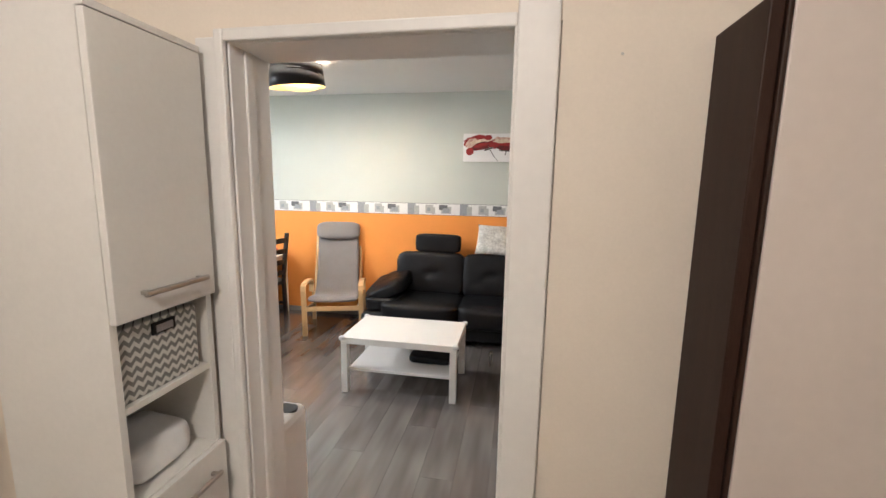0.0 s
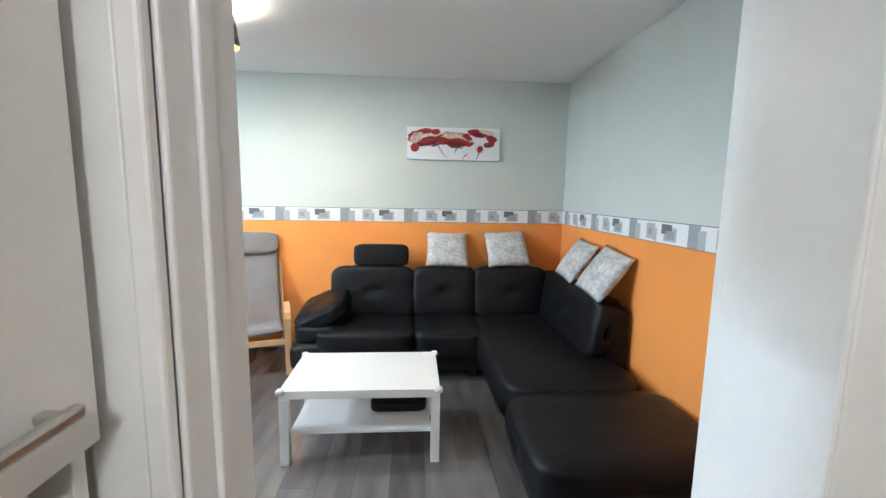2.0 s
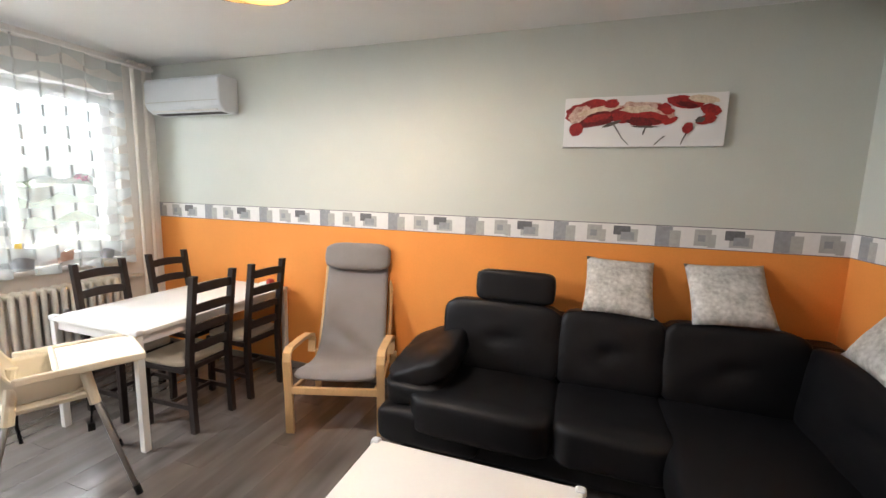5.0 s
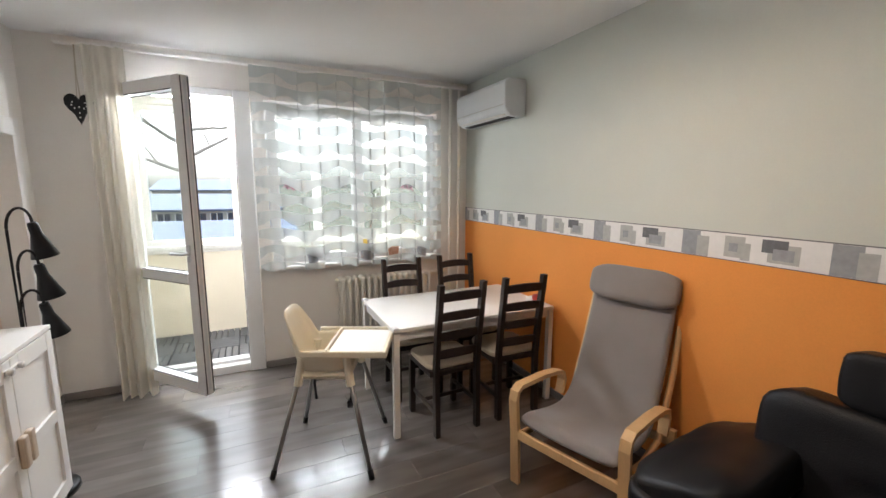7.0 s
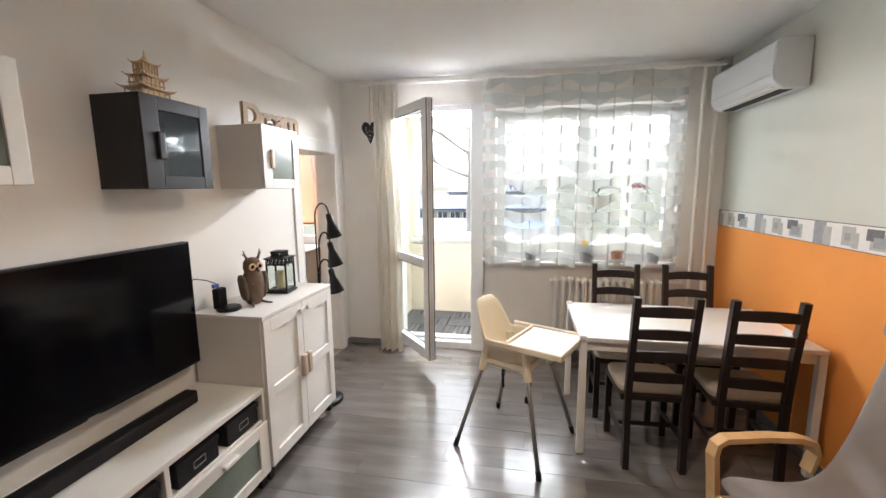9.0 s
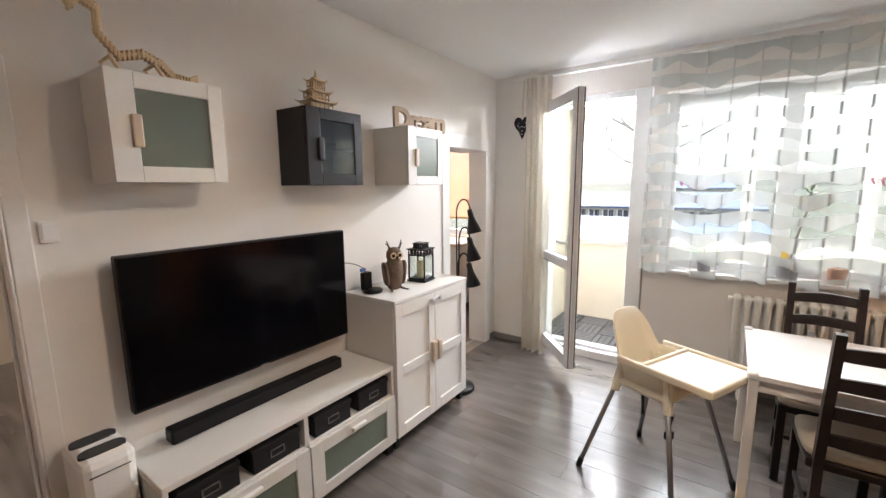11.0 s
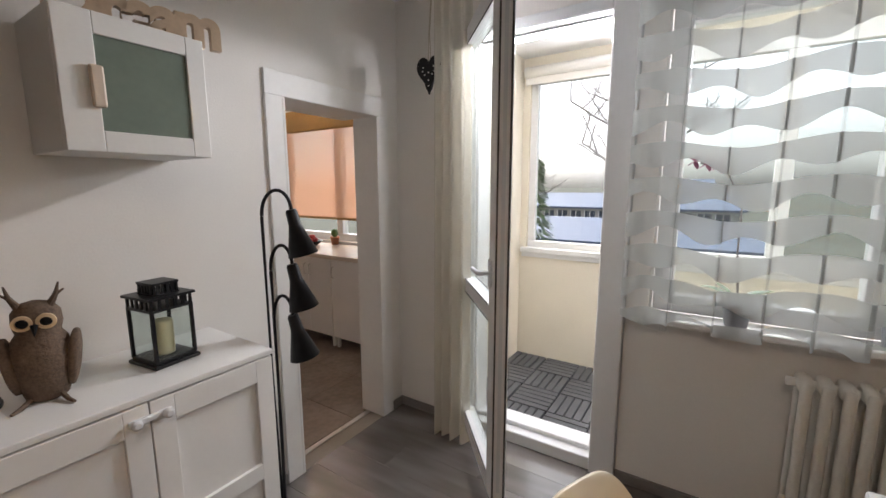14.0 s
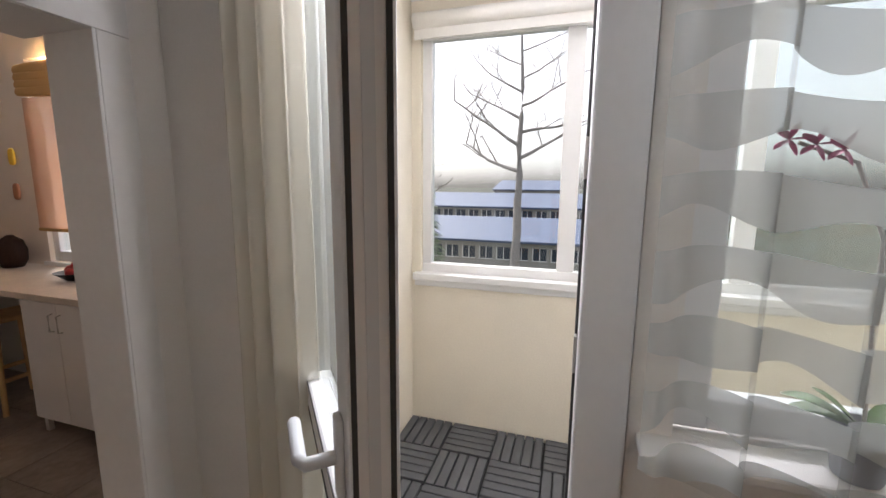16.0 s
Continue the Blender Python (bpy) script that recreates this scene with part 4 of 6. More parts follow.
for bx in (-2.16, -1.87, -1.55, -1.26):
    storage_box((bx, 2.27, 0.384))
tv = thing("television", (-1.702, 2.075, 0.705), "large flat black television on the wall", "television")
boxes("housing", "black_plastic", [((-0.565, -0.025, 0.0), (0.565, 0.022, 0.648)), ((-0.15, -0.073, 0.2), (0.15, -0.025, 0.45))], tv, bev=0.006)
boxes("screen", "screen", [((-0.557, 0.022, 0.014), (0.557, 0.0245, 0.64))], tv, bev=0.001)
boxes("badge", "steel", [((-0.022, 0.022, 0.003), (0.022, 0.026, 0.010))], tv, bev=0.001)
sb = thing("soundbar", (-1.67, 2.165, 0.560), "long black soundbar on the bench", "soundbar")
boxes("body", "black_plastic", [((-0.45, -0.035, 0), (0.45, 0.035, 0.065))], sb, bev=0.010)
boxes("grille", "box_black", [((-0.44, 0.0355, 0.008), (0.44, 0.037, 0.057))], sb, bev=0)


def sideboard():
    r = thing("sideboard", (-2.705, 2.235, 0), "white two-door cabinet with framed panels", "cabinet")
    hx, y0, y1 = 0.388, -0.215, 0.195
    boxes("body", "white_foil", [((-hx, y0, 0.08), (hx, y1, 0.93))], r, bev=0.002)
    boxes("top", "white_lacquer", [((-hx - 0.003, y0, 0.93), (hx + 0.003, y1 + 0.02, 0.95))], r, bev=0.003)
    boxes("foot", "black_plastic", [((a, b, 0), (a + 0.035, b + 0.035, 0.08)) for a in (-hx + 0.005, hx - 0.04) for b in (y0 + 0.01, y1 - 0.045)], r)
    for a, b, s in ((-hx + 0.002, -0.002, 1), (0.002, hx - 0.002, -1)):
        m = 0.062
        boxes("door", "white_lacquer", [((a, y1, 0.085), (a + m, y1 + 0.020, 0.925)), ((b - m, y1, 0.085), (b, y1 + 0.020, 0.925)), ((a + m, y1, 0.845), (b - m, y1 + 0.020, 0.925)), ((a + m, y1, 0.085), (b - m, y1 + 0.020, 0.155)), ((a + m, y1, 0.475), (b - m, y1 + 0.020, 0.535)), ((a + m, y1, 0.155), (b - m, y1 + 0.008, 0.845))], r, bev=0.002)
        c = -0.028 if s == 1 else 0.028
        boxes("handle", "handle_beige", [((c - 0.021, y1 + 0.020, 0.46), (c + 0.021, y1 + 0.048, 0.60))], r, bev=0.009)
    bm = bmesh.new()
    add_box(bm, (-0.055, y1 + 0.020, 0.872), (0.055, y1 + 0.030, 0.892), 0.004)
    add_turned(bm, [(0.014, 0), (0.014, 0.014), (0.008, 0.018)], 14, Matrix.Translation((-0.04, y1 + 0.03, 0.882)) @ Matrix.Rotation(radians(-90), 4, "X"))
    add_turned(bm, [(0.014, 0), (0.014, 0.014), (0.008, 0.018)], 14, Matrix.Translation((0.04, y1 + 0.03, 0.882)) @ Matrix.Rotation(radians(-90), 4, "X"))
    finish(bm, "child_lock", "tissue", r)


sideboard()


def wall_cabinet(x0, x1, z0, z1, front, material, label, pane_material):
    """Hanging cabinet with one framed glass door."""
    r = thing("wall_cabinet", ((x0 + x1) / 2, S, z0), label, "wall cabinet", "cabinets above the television")
    hx, d, h = (x1 - x0) / 2, front - S, z1 - z0
    boxes("body", material, [((-hx, 0.001, 0), (-hx + 0.016, d - 0.02, h)), ((hx - 0.016, 0.001, 0), (hx, d - 0.02, h)), ((-hx + 0.016, 0.001, 0), (hx - 0.016, d - 0.02, 0.016)), ((-hx + 0.016, 0.001, h - 0.016), (hx - 0.016, d - 0.02, h)), ((-hx + 0.016, 0.001, 0.016), (hx - 0.016, 0.008, h - 0.016)), ((-hx + 0.016, 0.008, h * 0.48), (hx - 0.016, d - 0.05, h * 0.48 + 0.012))], r, bev=0.0015)
    m, mt = 0.085, 0.058
    boxes("door", material, [((-hx, d - 0.018, 0), (-hx + 0.055, d, h)), ((hx - m, d - 0.018, 0), (hx, d, h)), ((-hx + 0.055, d - 0.018, 0), (hx - m, d, mt)), ((-hx + 0.055, d - 0.018, h - mt), (hx - m, d, h))], r, bev=0.0025)
    g = boxes("glass", pane_material, [((-hx + 0.055, d - 0.010, mt), (hx - m, d - 0.006, h - mt))], r, bev=0)
    boxes("handle", "handle_beige" if material == "white_foil" else material, [((hx - m - 0.012, d, h * 0.32), (hx - m + 0.022, d + 0.014, h * 0.62))], r, bev=0.006)
    return r


M["cab_glass"] = glass("cabinet_glass", (0.70, 0.76, 0.72), 0.05)
# haze colours put brightness into the panes, as the cabinet insides stay unlit
M["cab_glass_lifted"] = glass("lightened_cabinet_glass", (0.75, 0.80, 0.76), 0.08, 0.5, (0.30, 0.34, 0.29))
M["cab_glass_smoked"] = glass("smoked_cabinet_glass", (0.55, 0.60, 0.62), 0.06, 0.25, (0.14, 0.17, 0.19))
wall_cabinet(-3.02, -2.645, 1.62, 1.99, 2.30, "white_foil", "white wall cabinet with a frosted glass door", "frost")
wall_cabinet(-2.30, -1.93, 1.62, 2.012, 2.245, "black_foil", "black-brown wall cabinet with a glass door", "cab_glass_smoked")
wall_cabinet(-1.52, -1.13, 1.632, 2.018, 2.245, "white_foil", "white wall cabinet with a glass door and stemware", "cab_glass_lifted")


def stemware(place):
    r = thing("wine_glass", place, "clear stem glass inside the wall cabinet", "glass", "glasses in the cabinet")
    bm = bmesh.new()
    add_turned(bm, [(0.028, 0), (0.026, 0.003), (0.004, 0.008), (0.004, 0.06), (0.02, 0.07), (0.031, 0.095), (0.028, 0.135)], 16, cap=False)
    finish(bm, "bowl", "cab_glass", r, True)


for i in range(4):
    stemware((-1.22 - 0.07 * i, S + 0.12, 1.625 + 0.385 * 0.48 + 0.013))
for i, (bx, bz) in enumerate(((-2.05, 1.637), (-2.17, 1.637), (-2.07, 1.823), (-2.17, 1.823))):
    r = thing("small_bowl", (bx, S + 0.12, bz), "small white porcelain dish inside the cabinet", "dish", "dishes in the cabinet")
    bm = bmesh.new()
    add_turned(bm, [(0.02, 0), (0.03, 0.004), (0.045, 0.028), (0.043, 0.030), (0.026, 0.008)], 18)
    finish(bm, "bowl", "tissue", r, True)


def pagoda():
    r = thing("pagoda_model", (-2.10, 2.12, 2.0125), "pale plywood pagoda model on the black cabinet", "model")
    r.matrix_world = r.matrix_world @ Matrix.Diagonal((0.68, 0.68, 0.86, 1))
    z = 0.0
    for k, (w, d) in enumerate(((0.115, 0.075), (0.088, 0.058), (0.06, 0.042))):
        bm = bmesh.new()
        add_box(bm, (-w * 0.72, -d * 0.72, z), (w * 0.72, d * 0.72, z + 0.048), 0.001)
        for i in range(6):
            for sy in (-1, 1):
                x = -w * 0.9 + i * w * 0.36
                add_box(bm, (x - 0.003, sy * d * 0.9 - 0.003, z), (x + 0.003, sy * d * 0.9 + 0.003, z + 0.05))
        for i in range(4):
            for sx in (-1, 1):
                y = -d * 0.85 + i * d * 0.56
                add_box(bm, (sx * w * 0.9 - 0.003, y - 0.003, z), (sx * w * 0.9 + 0.003, y + 0.003, z + 0.05))
        add_box(bm, (-w, -d, z + 0.014), (w, d, z + 0.018))
        finish(bm, "storey", "pine", r)
        bm = bmesh.new()
        n = 8
        grid = {}
        for i in range(n + 1):
            for j in range(n + 1):
                u, v = -1 + 2 * i / n, -1 + 2 * j / n
                e = max(abs(u), abs(v))
                hgt = 0.032 * (1 - e) ** 1.3 + 0.018 * (abs(u) * abs(v)) ** 3
                grid[i, j] = bm.verts.new((u * w * 1.22, v * d * 1.28, z + 0.05 + hgt))
        for i in range(n):
            for j in range(n):
                bm.faces.new((grid[i, j], grid[i + 1, j], grid[i + 1, j + 1], grid[i, j + 1]))
        ro = finish(bm, "roof", "pine", r)
        so = ro.modifiers.new("thick", "SOLIDIFY")
        so.thickness = 0.005
        z += 0.066
    bm = bmesh.new()
    add_turned(bm, [(0.018, z), (0.010, z + 0.02), (0.006, z + 0.025), (0.008, z + 0.032), (0.001, z + 0.055)], 10)
    finish(bm, "spire", "pine", r)


pagoda()


def dragon():
    r = thing("wooden_dragon", (-1.29, 2.12, 2.0185), "pale plywood dragon model on the white cabinet", "model")
    bm = bmesh.new()
    body = [(0.20, 0.02, 0.20), (0.17, 0.01, 0.24), (0.12, 0.0, 0.22), (0.12, -0.01, 0.14), (0.07, 0.0, 0.07), (0.0, 0.02, 0.09), (-0.07, 0.0, 0.07), (-0.11, 0.0, 0.03), (-0.16, 0.02, 0.02), (-0.20, 0.0, 0.04)]
    for a, b in zip(body, body[1:]):
        for k in range(5):
            p = Vector(a).lerp(Vector(b), k / 5)
            add_box(bm, p - Vector((0.004, 0.015, 0.017)), p + Vector((0.004, 0.015, 0.017)), 0.001)
    add_tube(bm, body, 0.017, 10, r_end=0.011)
    for x in (0.09, -0.05):
        for s in (-1, 1):
            add_tube(bm, [(x, 0, 0.07), (x + 0.02, s * 0.05, 0.05), (x - 0.01, s * 0.055, 0.0)], 0.007, 6)
    for s in (-1, 1):
        add_tube(bm, [(0.19, 0.01, 0.23), (0.23, s * 0.03, 0.26), (0.25, s * 0.04, 0.30)], 0.005, 6, r_end=0.002)
    finish(bm, "body", "pine", r)


dragon()


def word(text, place, size, depth, material, label):
    """Cut-out wooden letters standing on a support."""
    r = thing("word_sign", place, label, "sign")
    r.matrix_world = pose(*place, 0, 0, 168)
    cu = bpy.data.curves.new("letters", "FONT")
    cu.body, cu.size, cu.extrude, cu.bevel_depth, cu.offset = text, size, depth / 2, 0.001, 0.0065
    cu.space_character = 0.84
    tmp = new("letters_tmp", cu)
    dg = bpy.context.evaluated_depsgraph_get()
    me = bpy.data.meshes.new_from_object(tmp.evaluated_get(dg))
    bpy.data.objects.remove(tmp)
    me.transform(Matrix.Rotation(radians(90), 4, "X"))
    me.materials.clear()
    me.materials.append(M[material])
    ob = new("letters", me)
    ob.parent = r
    return r


word("Dream", (-2.66, 2.165, 1.991), 0.182, 0.024, "word_wood", "cut-out wooden letters standing on the white cabinet")


def owl():
    r = thing("owl_figure", (-2.55, 2.24, 0.951), "carved brown wooden owl figure on the cabinet", "figurine", turn=-20)
    bm = bmesh.new()
    add_turned(bm, [(0.03, 0.0), (0.045, 0.01), (0.062, 0.07), (0.066, 0.12), (0.058, 0.17), (0.046, 0.19), (0.052, 0.215), (0.050, 0.245), (0.035, 0.268), (0.01, 0.275)], 20, Matrix.Diagonal((1.0, 0.8, 1, 1)))
    finish(bm, "body", "owl_brown", r, True)
    for s in (-1, 1):
        bm = bmesh.new()
        add_soft(bm, (-0.014, -0.035, -0.08), (0.014, 0.035, 0.07), 0.7, 8, Matrix.Translation((s * 0.064, 0.0, 0.11)) @ Matrix.Rotation(radians(s * 8), 4, "Y"))
        finish(bm, "wing", "owl_brown", r, True)
        bm = bmesh.new()
        add_tube(bm, [(s * 0.03, 0.01, 0.26), (s * 0.045, 0.01, 0.29), (s * 0.052, 0.005, 0.32)], 0.010, 8, r_end=0.002)
        add_tube(bm, [(s * 0.040, 0.01, 0.285), (s * 0.062, 0.005, 0.30)], 0.006, 6, r_end=0.002)
        finish(bm, "ear", "owl_brown", r)
        rim = Matrix.Translation((s * 0.023, 0.036, 0.225)) @ Matrix.Rotation(radians(-90 - 6), 4, "X")
        bm = bmesh.new()
        add_turned(bm, [(0.021, 0), (0.021, 0.006), (0.013, 0.008), (0.013, 0.0)], 18, rim, cap=False)
        finish(bm, "eye_ring", "pine", r)
        bm = bmesh.new()
        add_turned(bm, [(0.013, 0), (0.011, 0.006), (0.004, 0.009)], 14, rim)
        finish(bm, "eye", "black_plastic", r, True)
        bm = bmesh.new()
        add_tube(bm, [(s * 0.03, 0.02, 0.012), (s * 0.045, 0.055, 0.006), (s * 0.06, 0.08, 0.004)], 0.008, 6, r_end=0.004)
        finish(bm, "foot", "owl_brown", r)
    bm = bmesh.new()
    add_turned(bm, [(0.009, 0.0), (0.001, 0.03)], 8, Matrix.Translation((0, 0.045, 0.218)) @ Matrix.Rotation(radians(-150), 4, "X"))
    finish(bm, "beak", "black_plastic", r)


owl()


def lantern():
    r = thing("lantern", (-2.845, 2.23, 0.951), "black metal lantern with an ivory candle on the cabinet", "lantern", turn=8)
    w = 0.062
    boxes("base", "black_metal", [((-w - 0.012, -w - 0.012, 0), (w + 0.012, w + 0.012, 0.012)), ((-w - 0.004, -w - 0.004, 0.012), (w + 0.004, w + 0.004, 0.024))], r)
    boxes("post", "black_metal", [((sx * w - 0.005, sy * w - 0.005, 0.02), (sx * w + 0.005, sy * w + 0.005, 0.19)) for sx in (-1, 1) for sy in (-1, 1)], r, bev=0.001)
    it = [((-w - 0.012, -w - 0.012, 0.222), (w + 0.012, w + 0.012, 0.230)), ((-w - 0.004, -w - 0.004, 0.182), (w + 0.004, w + 0.004, 0.190)), ((-0.042, -0.042, 0.230), (0.042, 0.042, 0.234)), ((-0.042, -0.042, 0.262), (0.042, 0.042, 0.270))]
    for i in range(6):
        u = -w + i * w * 0.4
        for s in (-1, 1):
            it.append(((u - 0.004, s * w - 0.003, 0.190), (u + 0.004, s * w + 0.003, 0.222)))
            it.append(((s * w - 0.003, u - 0.004, 0.190), (s * w + 0.003, u + 0.004, 0.222)))
            it.append(((u * 0.6 - 0.004, s * 0.036 - 0.002, 0.234), (u * 0.6 + 0.004, s * 0.036 + 0.002, 0.262)))
            it.append(((s * 0.036 - 0.002, u * 0.6 - 0.004, 0.234), (s * 0.036 + 0.002, u * 0.6 + 0.004, 0.262)))
    boxes("roof", "black_metal", it, r, bev=0)
    bm = bmesh.new()
    add_tube(bm, [(0.045, 0, 0.262)] + [(0.045 + 0.016 * math.sin(a), 0, 0.247 + 0.016 * math.cos(a)) for a in (0.6, 1.2, 1.8, 2.4)], 0.003, 6)
    finish(bm, "handle", "black_metal", r)
    for sx in (-1, 1):
        p = boxes("pane", "glass", [((sx * w - 0.001, -w + 0.005, 0.024), (sx * w + 0.001, w - 0.005, 0.182))], r, bev=0)
        q = boxes("pane", "glass", [((-w + 0.005, sx * w - 0.001, 0.024), (w - 0.005, sx * w + 0.001, 0.182))], r, bev=0)
    bm = bmesh.new()
    add_turned(bm, [(0.030, 0.024), (0.031, 0.03), (0.031, 0.135), (0.026, 0.138), (0.004, 0.132)], 20)
    finish(bm, "candle", "candle", r, True)


lantern()

rt = thing("charging_dock", (-2.40, 2.16, 0.951), "black phone charging dock with a cable", "dock")
bm = bmesh.new()
add_turned(bm, [(0.062, 0), (0.064, 0.01), (0.060, 0.02), (0.03, 0.024)], 24, Matrix.Translation((-0.01, 0.02, 0)))
add_box(bm, (-0.035, -0.045, 0.01), (0.035, -0.005, 0.125), 0.008)
finish(bm, "body", "black_plastic", rt)
bm = bmesh.new()
add_tube(bm, [(0.0, -0.025, 0.12), (0.02, -0.03, 0.155), (0.06, -0.045, 0.18), (0.12, -0.06, 0.20), (0.18, -0.08, 0.19)], 0.003, 6)
finish(bm, "cable", "cable", rt)
boxes("plug", "blue", [((0.0, -0.04, 0.13), (0.04, -0.022, 0.152))], rt, bev=0.004)

ap = thing("air_purifier", (-1.0, 2.15, 0), "white box air purifier with dark oval air outlets", "air purifier")
boxes("body", "white_lacquer", [((-0.082, -0.12, 0), (0.082, 0.12, 0.68))], ap, bev=0.03)
for y0 in (-0.052, 0.052):
    bm = bmesh.new()
    ring = [(math.copysign(0.036, math.cos(q)) + 0.034 * math.cos(q), y0 + 0.034 * math.sin(q)) for q in [2 * math.pi * (j + 0.5) / 24 for j in range(24)]]
    low, high = ([bm.verts.new((x, y, z)) for x, y in ring] for z in (0.665, 0.683))
    bm.faces.new(high)
    for j in range(24):
        bm.faces.new((low[j], low[(j + 1) % 24], high[(j + 1) % 24], high[j]))
    finish(bm, "grille", "dark", ap)
boxes("seam", "dark", [((-0.06, 0.1195, 0.62), (0.06, 0.1215, 0.624))], ap, bev=0)
sw = thing("light_switch", (-0.985, S, 1.46), "white square light switch on the wall", "light switch")
boxes("plate", "trim", [((-0.028, 0.001, -0.04), (0.028, 0.012, 0.04))], sw, bev=0.004)
boxes("rocker", "pvc", [((-0.02, 0.012, -0.03), (0.02, 0.016, 0.03))], sw, bev=0.002)


def floor_lamp():
    r = thing("floor_lamp", (-3.195, 2.312, 0), "black floor lamp with three cone shades on bent arms", "floor lamp")
    bm = bmesh.new()
    add_turned(bm, [(0.13, 0), (0.13, 0.022), (0.12, 0.032), (0.02, 0.036)], 28)
    finish(bm, "base", "black_metal", r, True)
    for h, dx, dy, ex, ey in ((1.51, 0.015, 0.0, -0.068, 0.066), (1.30, 0.0, 0.012, -0.053, 0.073), (1.10, -0.012, -0.005, -0.042, 0.076)):
        bm = bmesh.new()
        arc = [(dx * 0.4, dy * 0.4, 0.03), (dx, dy, h * 0.45), (dx, dy, h - 0.10)]
        for a in range(0, 181, 15):
            k = (1 - math.cos(radians(a))) / 2
            arc.append((dx + (ex - dx) * k, dy + (ey - dy) * k, h - 0.095 + 0.09 * math.sin(radians(a)) + 0.012 * k))
        tip = Vector(arc[-1])
        add_tube(bm, arc, 0.0065, 8)
        finish(bm, "arm", "black_metal", r, True)
        bm = bmesh.new()
        tilt = Matrix.Translation(tip) @ Matrix.Rotation(radians(8), 4, "X") @ Matrix.Rotation(radians(9), 4, "Y")
        add_turned(bm, [(0.018, 0.01), (0.022, 0.0), (0.024, -0.05), (0.058, -0.17), (0.056, -0.17), (0.022, -0.052), (0.016, 0.0)], 24, tilt, cap=False)
        add_turned(bm, [(0.001, 0.012), (0.018, 0.010)], 24, tilt, cap=False)
        finish(bm, "shade", "black_metal", r, True)


floor_lamp()

# ---- window side ----


def cloth(name, material, y0, y1, z0, z1, x, folds, amp, parent, hem=0.0, seed=0, step=0.012, over=0.0):
    """A hanging sheet with soft folds that deepen towards its hem."""
    bm = bmesh.new()
    ny, nz = int((y1 - y0) / step), 26
    rows = []
    for j in range(nz + 1):
        f = j / nz
        row = []
        for i in range(ny + 1):
            u = i / ny
            a = amp * (0.35 + 0.65 * f)
            w = a * math.sin(u * folds * 2 * math.pi + 0.9 * math.sin(u * 7 + seed)) + 0.4 * a * noise.noise((u * folds * 1.3, f * 1.5, seed))
            zz = z1 + (z0 - z1) * f + (hem * math.sin(u * folds * 2 * math.pi * 0.5 + seed) * f ** 6)
            row.append(bm.verts.new((x + w, y0 + (y1 - y0) * u + over * math.sin(u * folds * 2 * math.pi + 1.2 + 0.9 * math.sin(u * 7 + seed)) * min(1.0, u * 8, (1 - u) * 8), zz)))
        rows.append(row)
    for a, b in zip(rows, rows[1:]):
        for i in range(ny):
            bm.faces.new((a[i], a[i + 1], b[i + 1], b[i]))
    return finish(bm, name, material, parent, True)


cr = thing("curtain_rail", (W, 3.8, 2.56), "white curtain rail along the window wall", "curtain rail")
boxes("rail", "trim", [((0.09, -1.55, 0.0), (0.15, 1.55, 0.022))], cr, bev=0.004)
boxes("bracket", "trim", [((0.0, y, 0.004), (0.09, y + 0.02, 0.018)) for y in (-1.4, -0.2, 1.3)], cr, bev=0.002)
c1 = thing("sheer_curtain", (W + 0.14, 4.25, 2.56), "white sheer window curtain with woven wavy bands", "curtain")
cloth("cloth", "sheer", -0.83, 0.83, -1.645, 0.0, 0.0, 11, 0.026, c1, 0.028, 2, 0.008, 0.034)
c2 = thing("long_curtain", (W + 0.165, 2.505, 2.56), "cream sheer floor-length curtain drawn aside", "curtain")
cloth("cloth", "drape", -0.11, 0.13, -2.55, 0.0, 0.0, 4, 0.035, c2, 0.01, 5, 0.004)


def radiator():
    r = thing("radiator", (W + 0.11, 4.52, 0), "cream enamelled cast iron column radiator under the window", "radiator")
    rib = None
    for i in range(15):
        y = -0.43 + i * 0.061
        if rib is None:
            bm = bmesh.new()
            for dx in (-0.055, 0.055):
                add_box(bm, (dx - 0.018, -0.019, 0.19), (dx + 0.018, 0.019, 0.79), 0.014)
            for z in (0.20, 0.74):
                add_box(bm, (-0.06, -0.026, z), (0.06, 0.026, z + 0.055), 0.02)
            rib = finish(bm, "rib", "radiator", r, True)
            rib.location = (0, y, 0)
        else:
            o = rib.copy()
            scene.collection.objects.link(o)
            o.parent = r
            o.location = (0, y, 0)
    for z in (0.225, 0.765):
        bm = bmesh.new()
        add_tube(bm, [(0, -0.485, z), (0, -0.46, z), (0, 0.46, z), (-0.02, 0.50, z), (-0.02, 0.64, z)], 0.017, 10)
        finish(bm, "pipe", "radiator", r, True)
    boxes("meter", "tissue", [((0.06, -0.03, 0.52), (0.085, 0.01, 0.62))], r, bev=0.004)
    boxes("bracket", "radiator", [((-0.109, y, 0.22), (-0.06, y + 0.02, 0.26)) for y in (-0.3, 0.3)], r)
    boxes("foot", "radiator", [((-0.06, y, 0.0), (0.06, y + 0.03, 0.21)) for y in (-0.38, 0.36)], r, bev=0.01)


radiator()
hp = thing("heating_pipes", (W + 0.06, 5.22, 0), "pair of cream painted heating riser pipes in the corner", "pipes")
for y in (0.0, 0.10):
    bm = bmesh.new()
    add_turned(bm, [(0.03, 0.0), (0.03, 0.012), (0.016, 0.013), (0.016, 2.61), (0.03, 2.612), (0.03, 2.625), (0.016, 2.63)], 14, Matrix.Translation((0, y, 0)))
    finish(bm, "pipe", "radiator", hp, True)


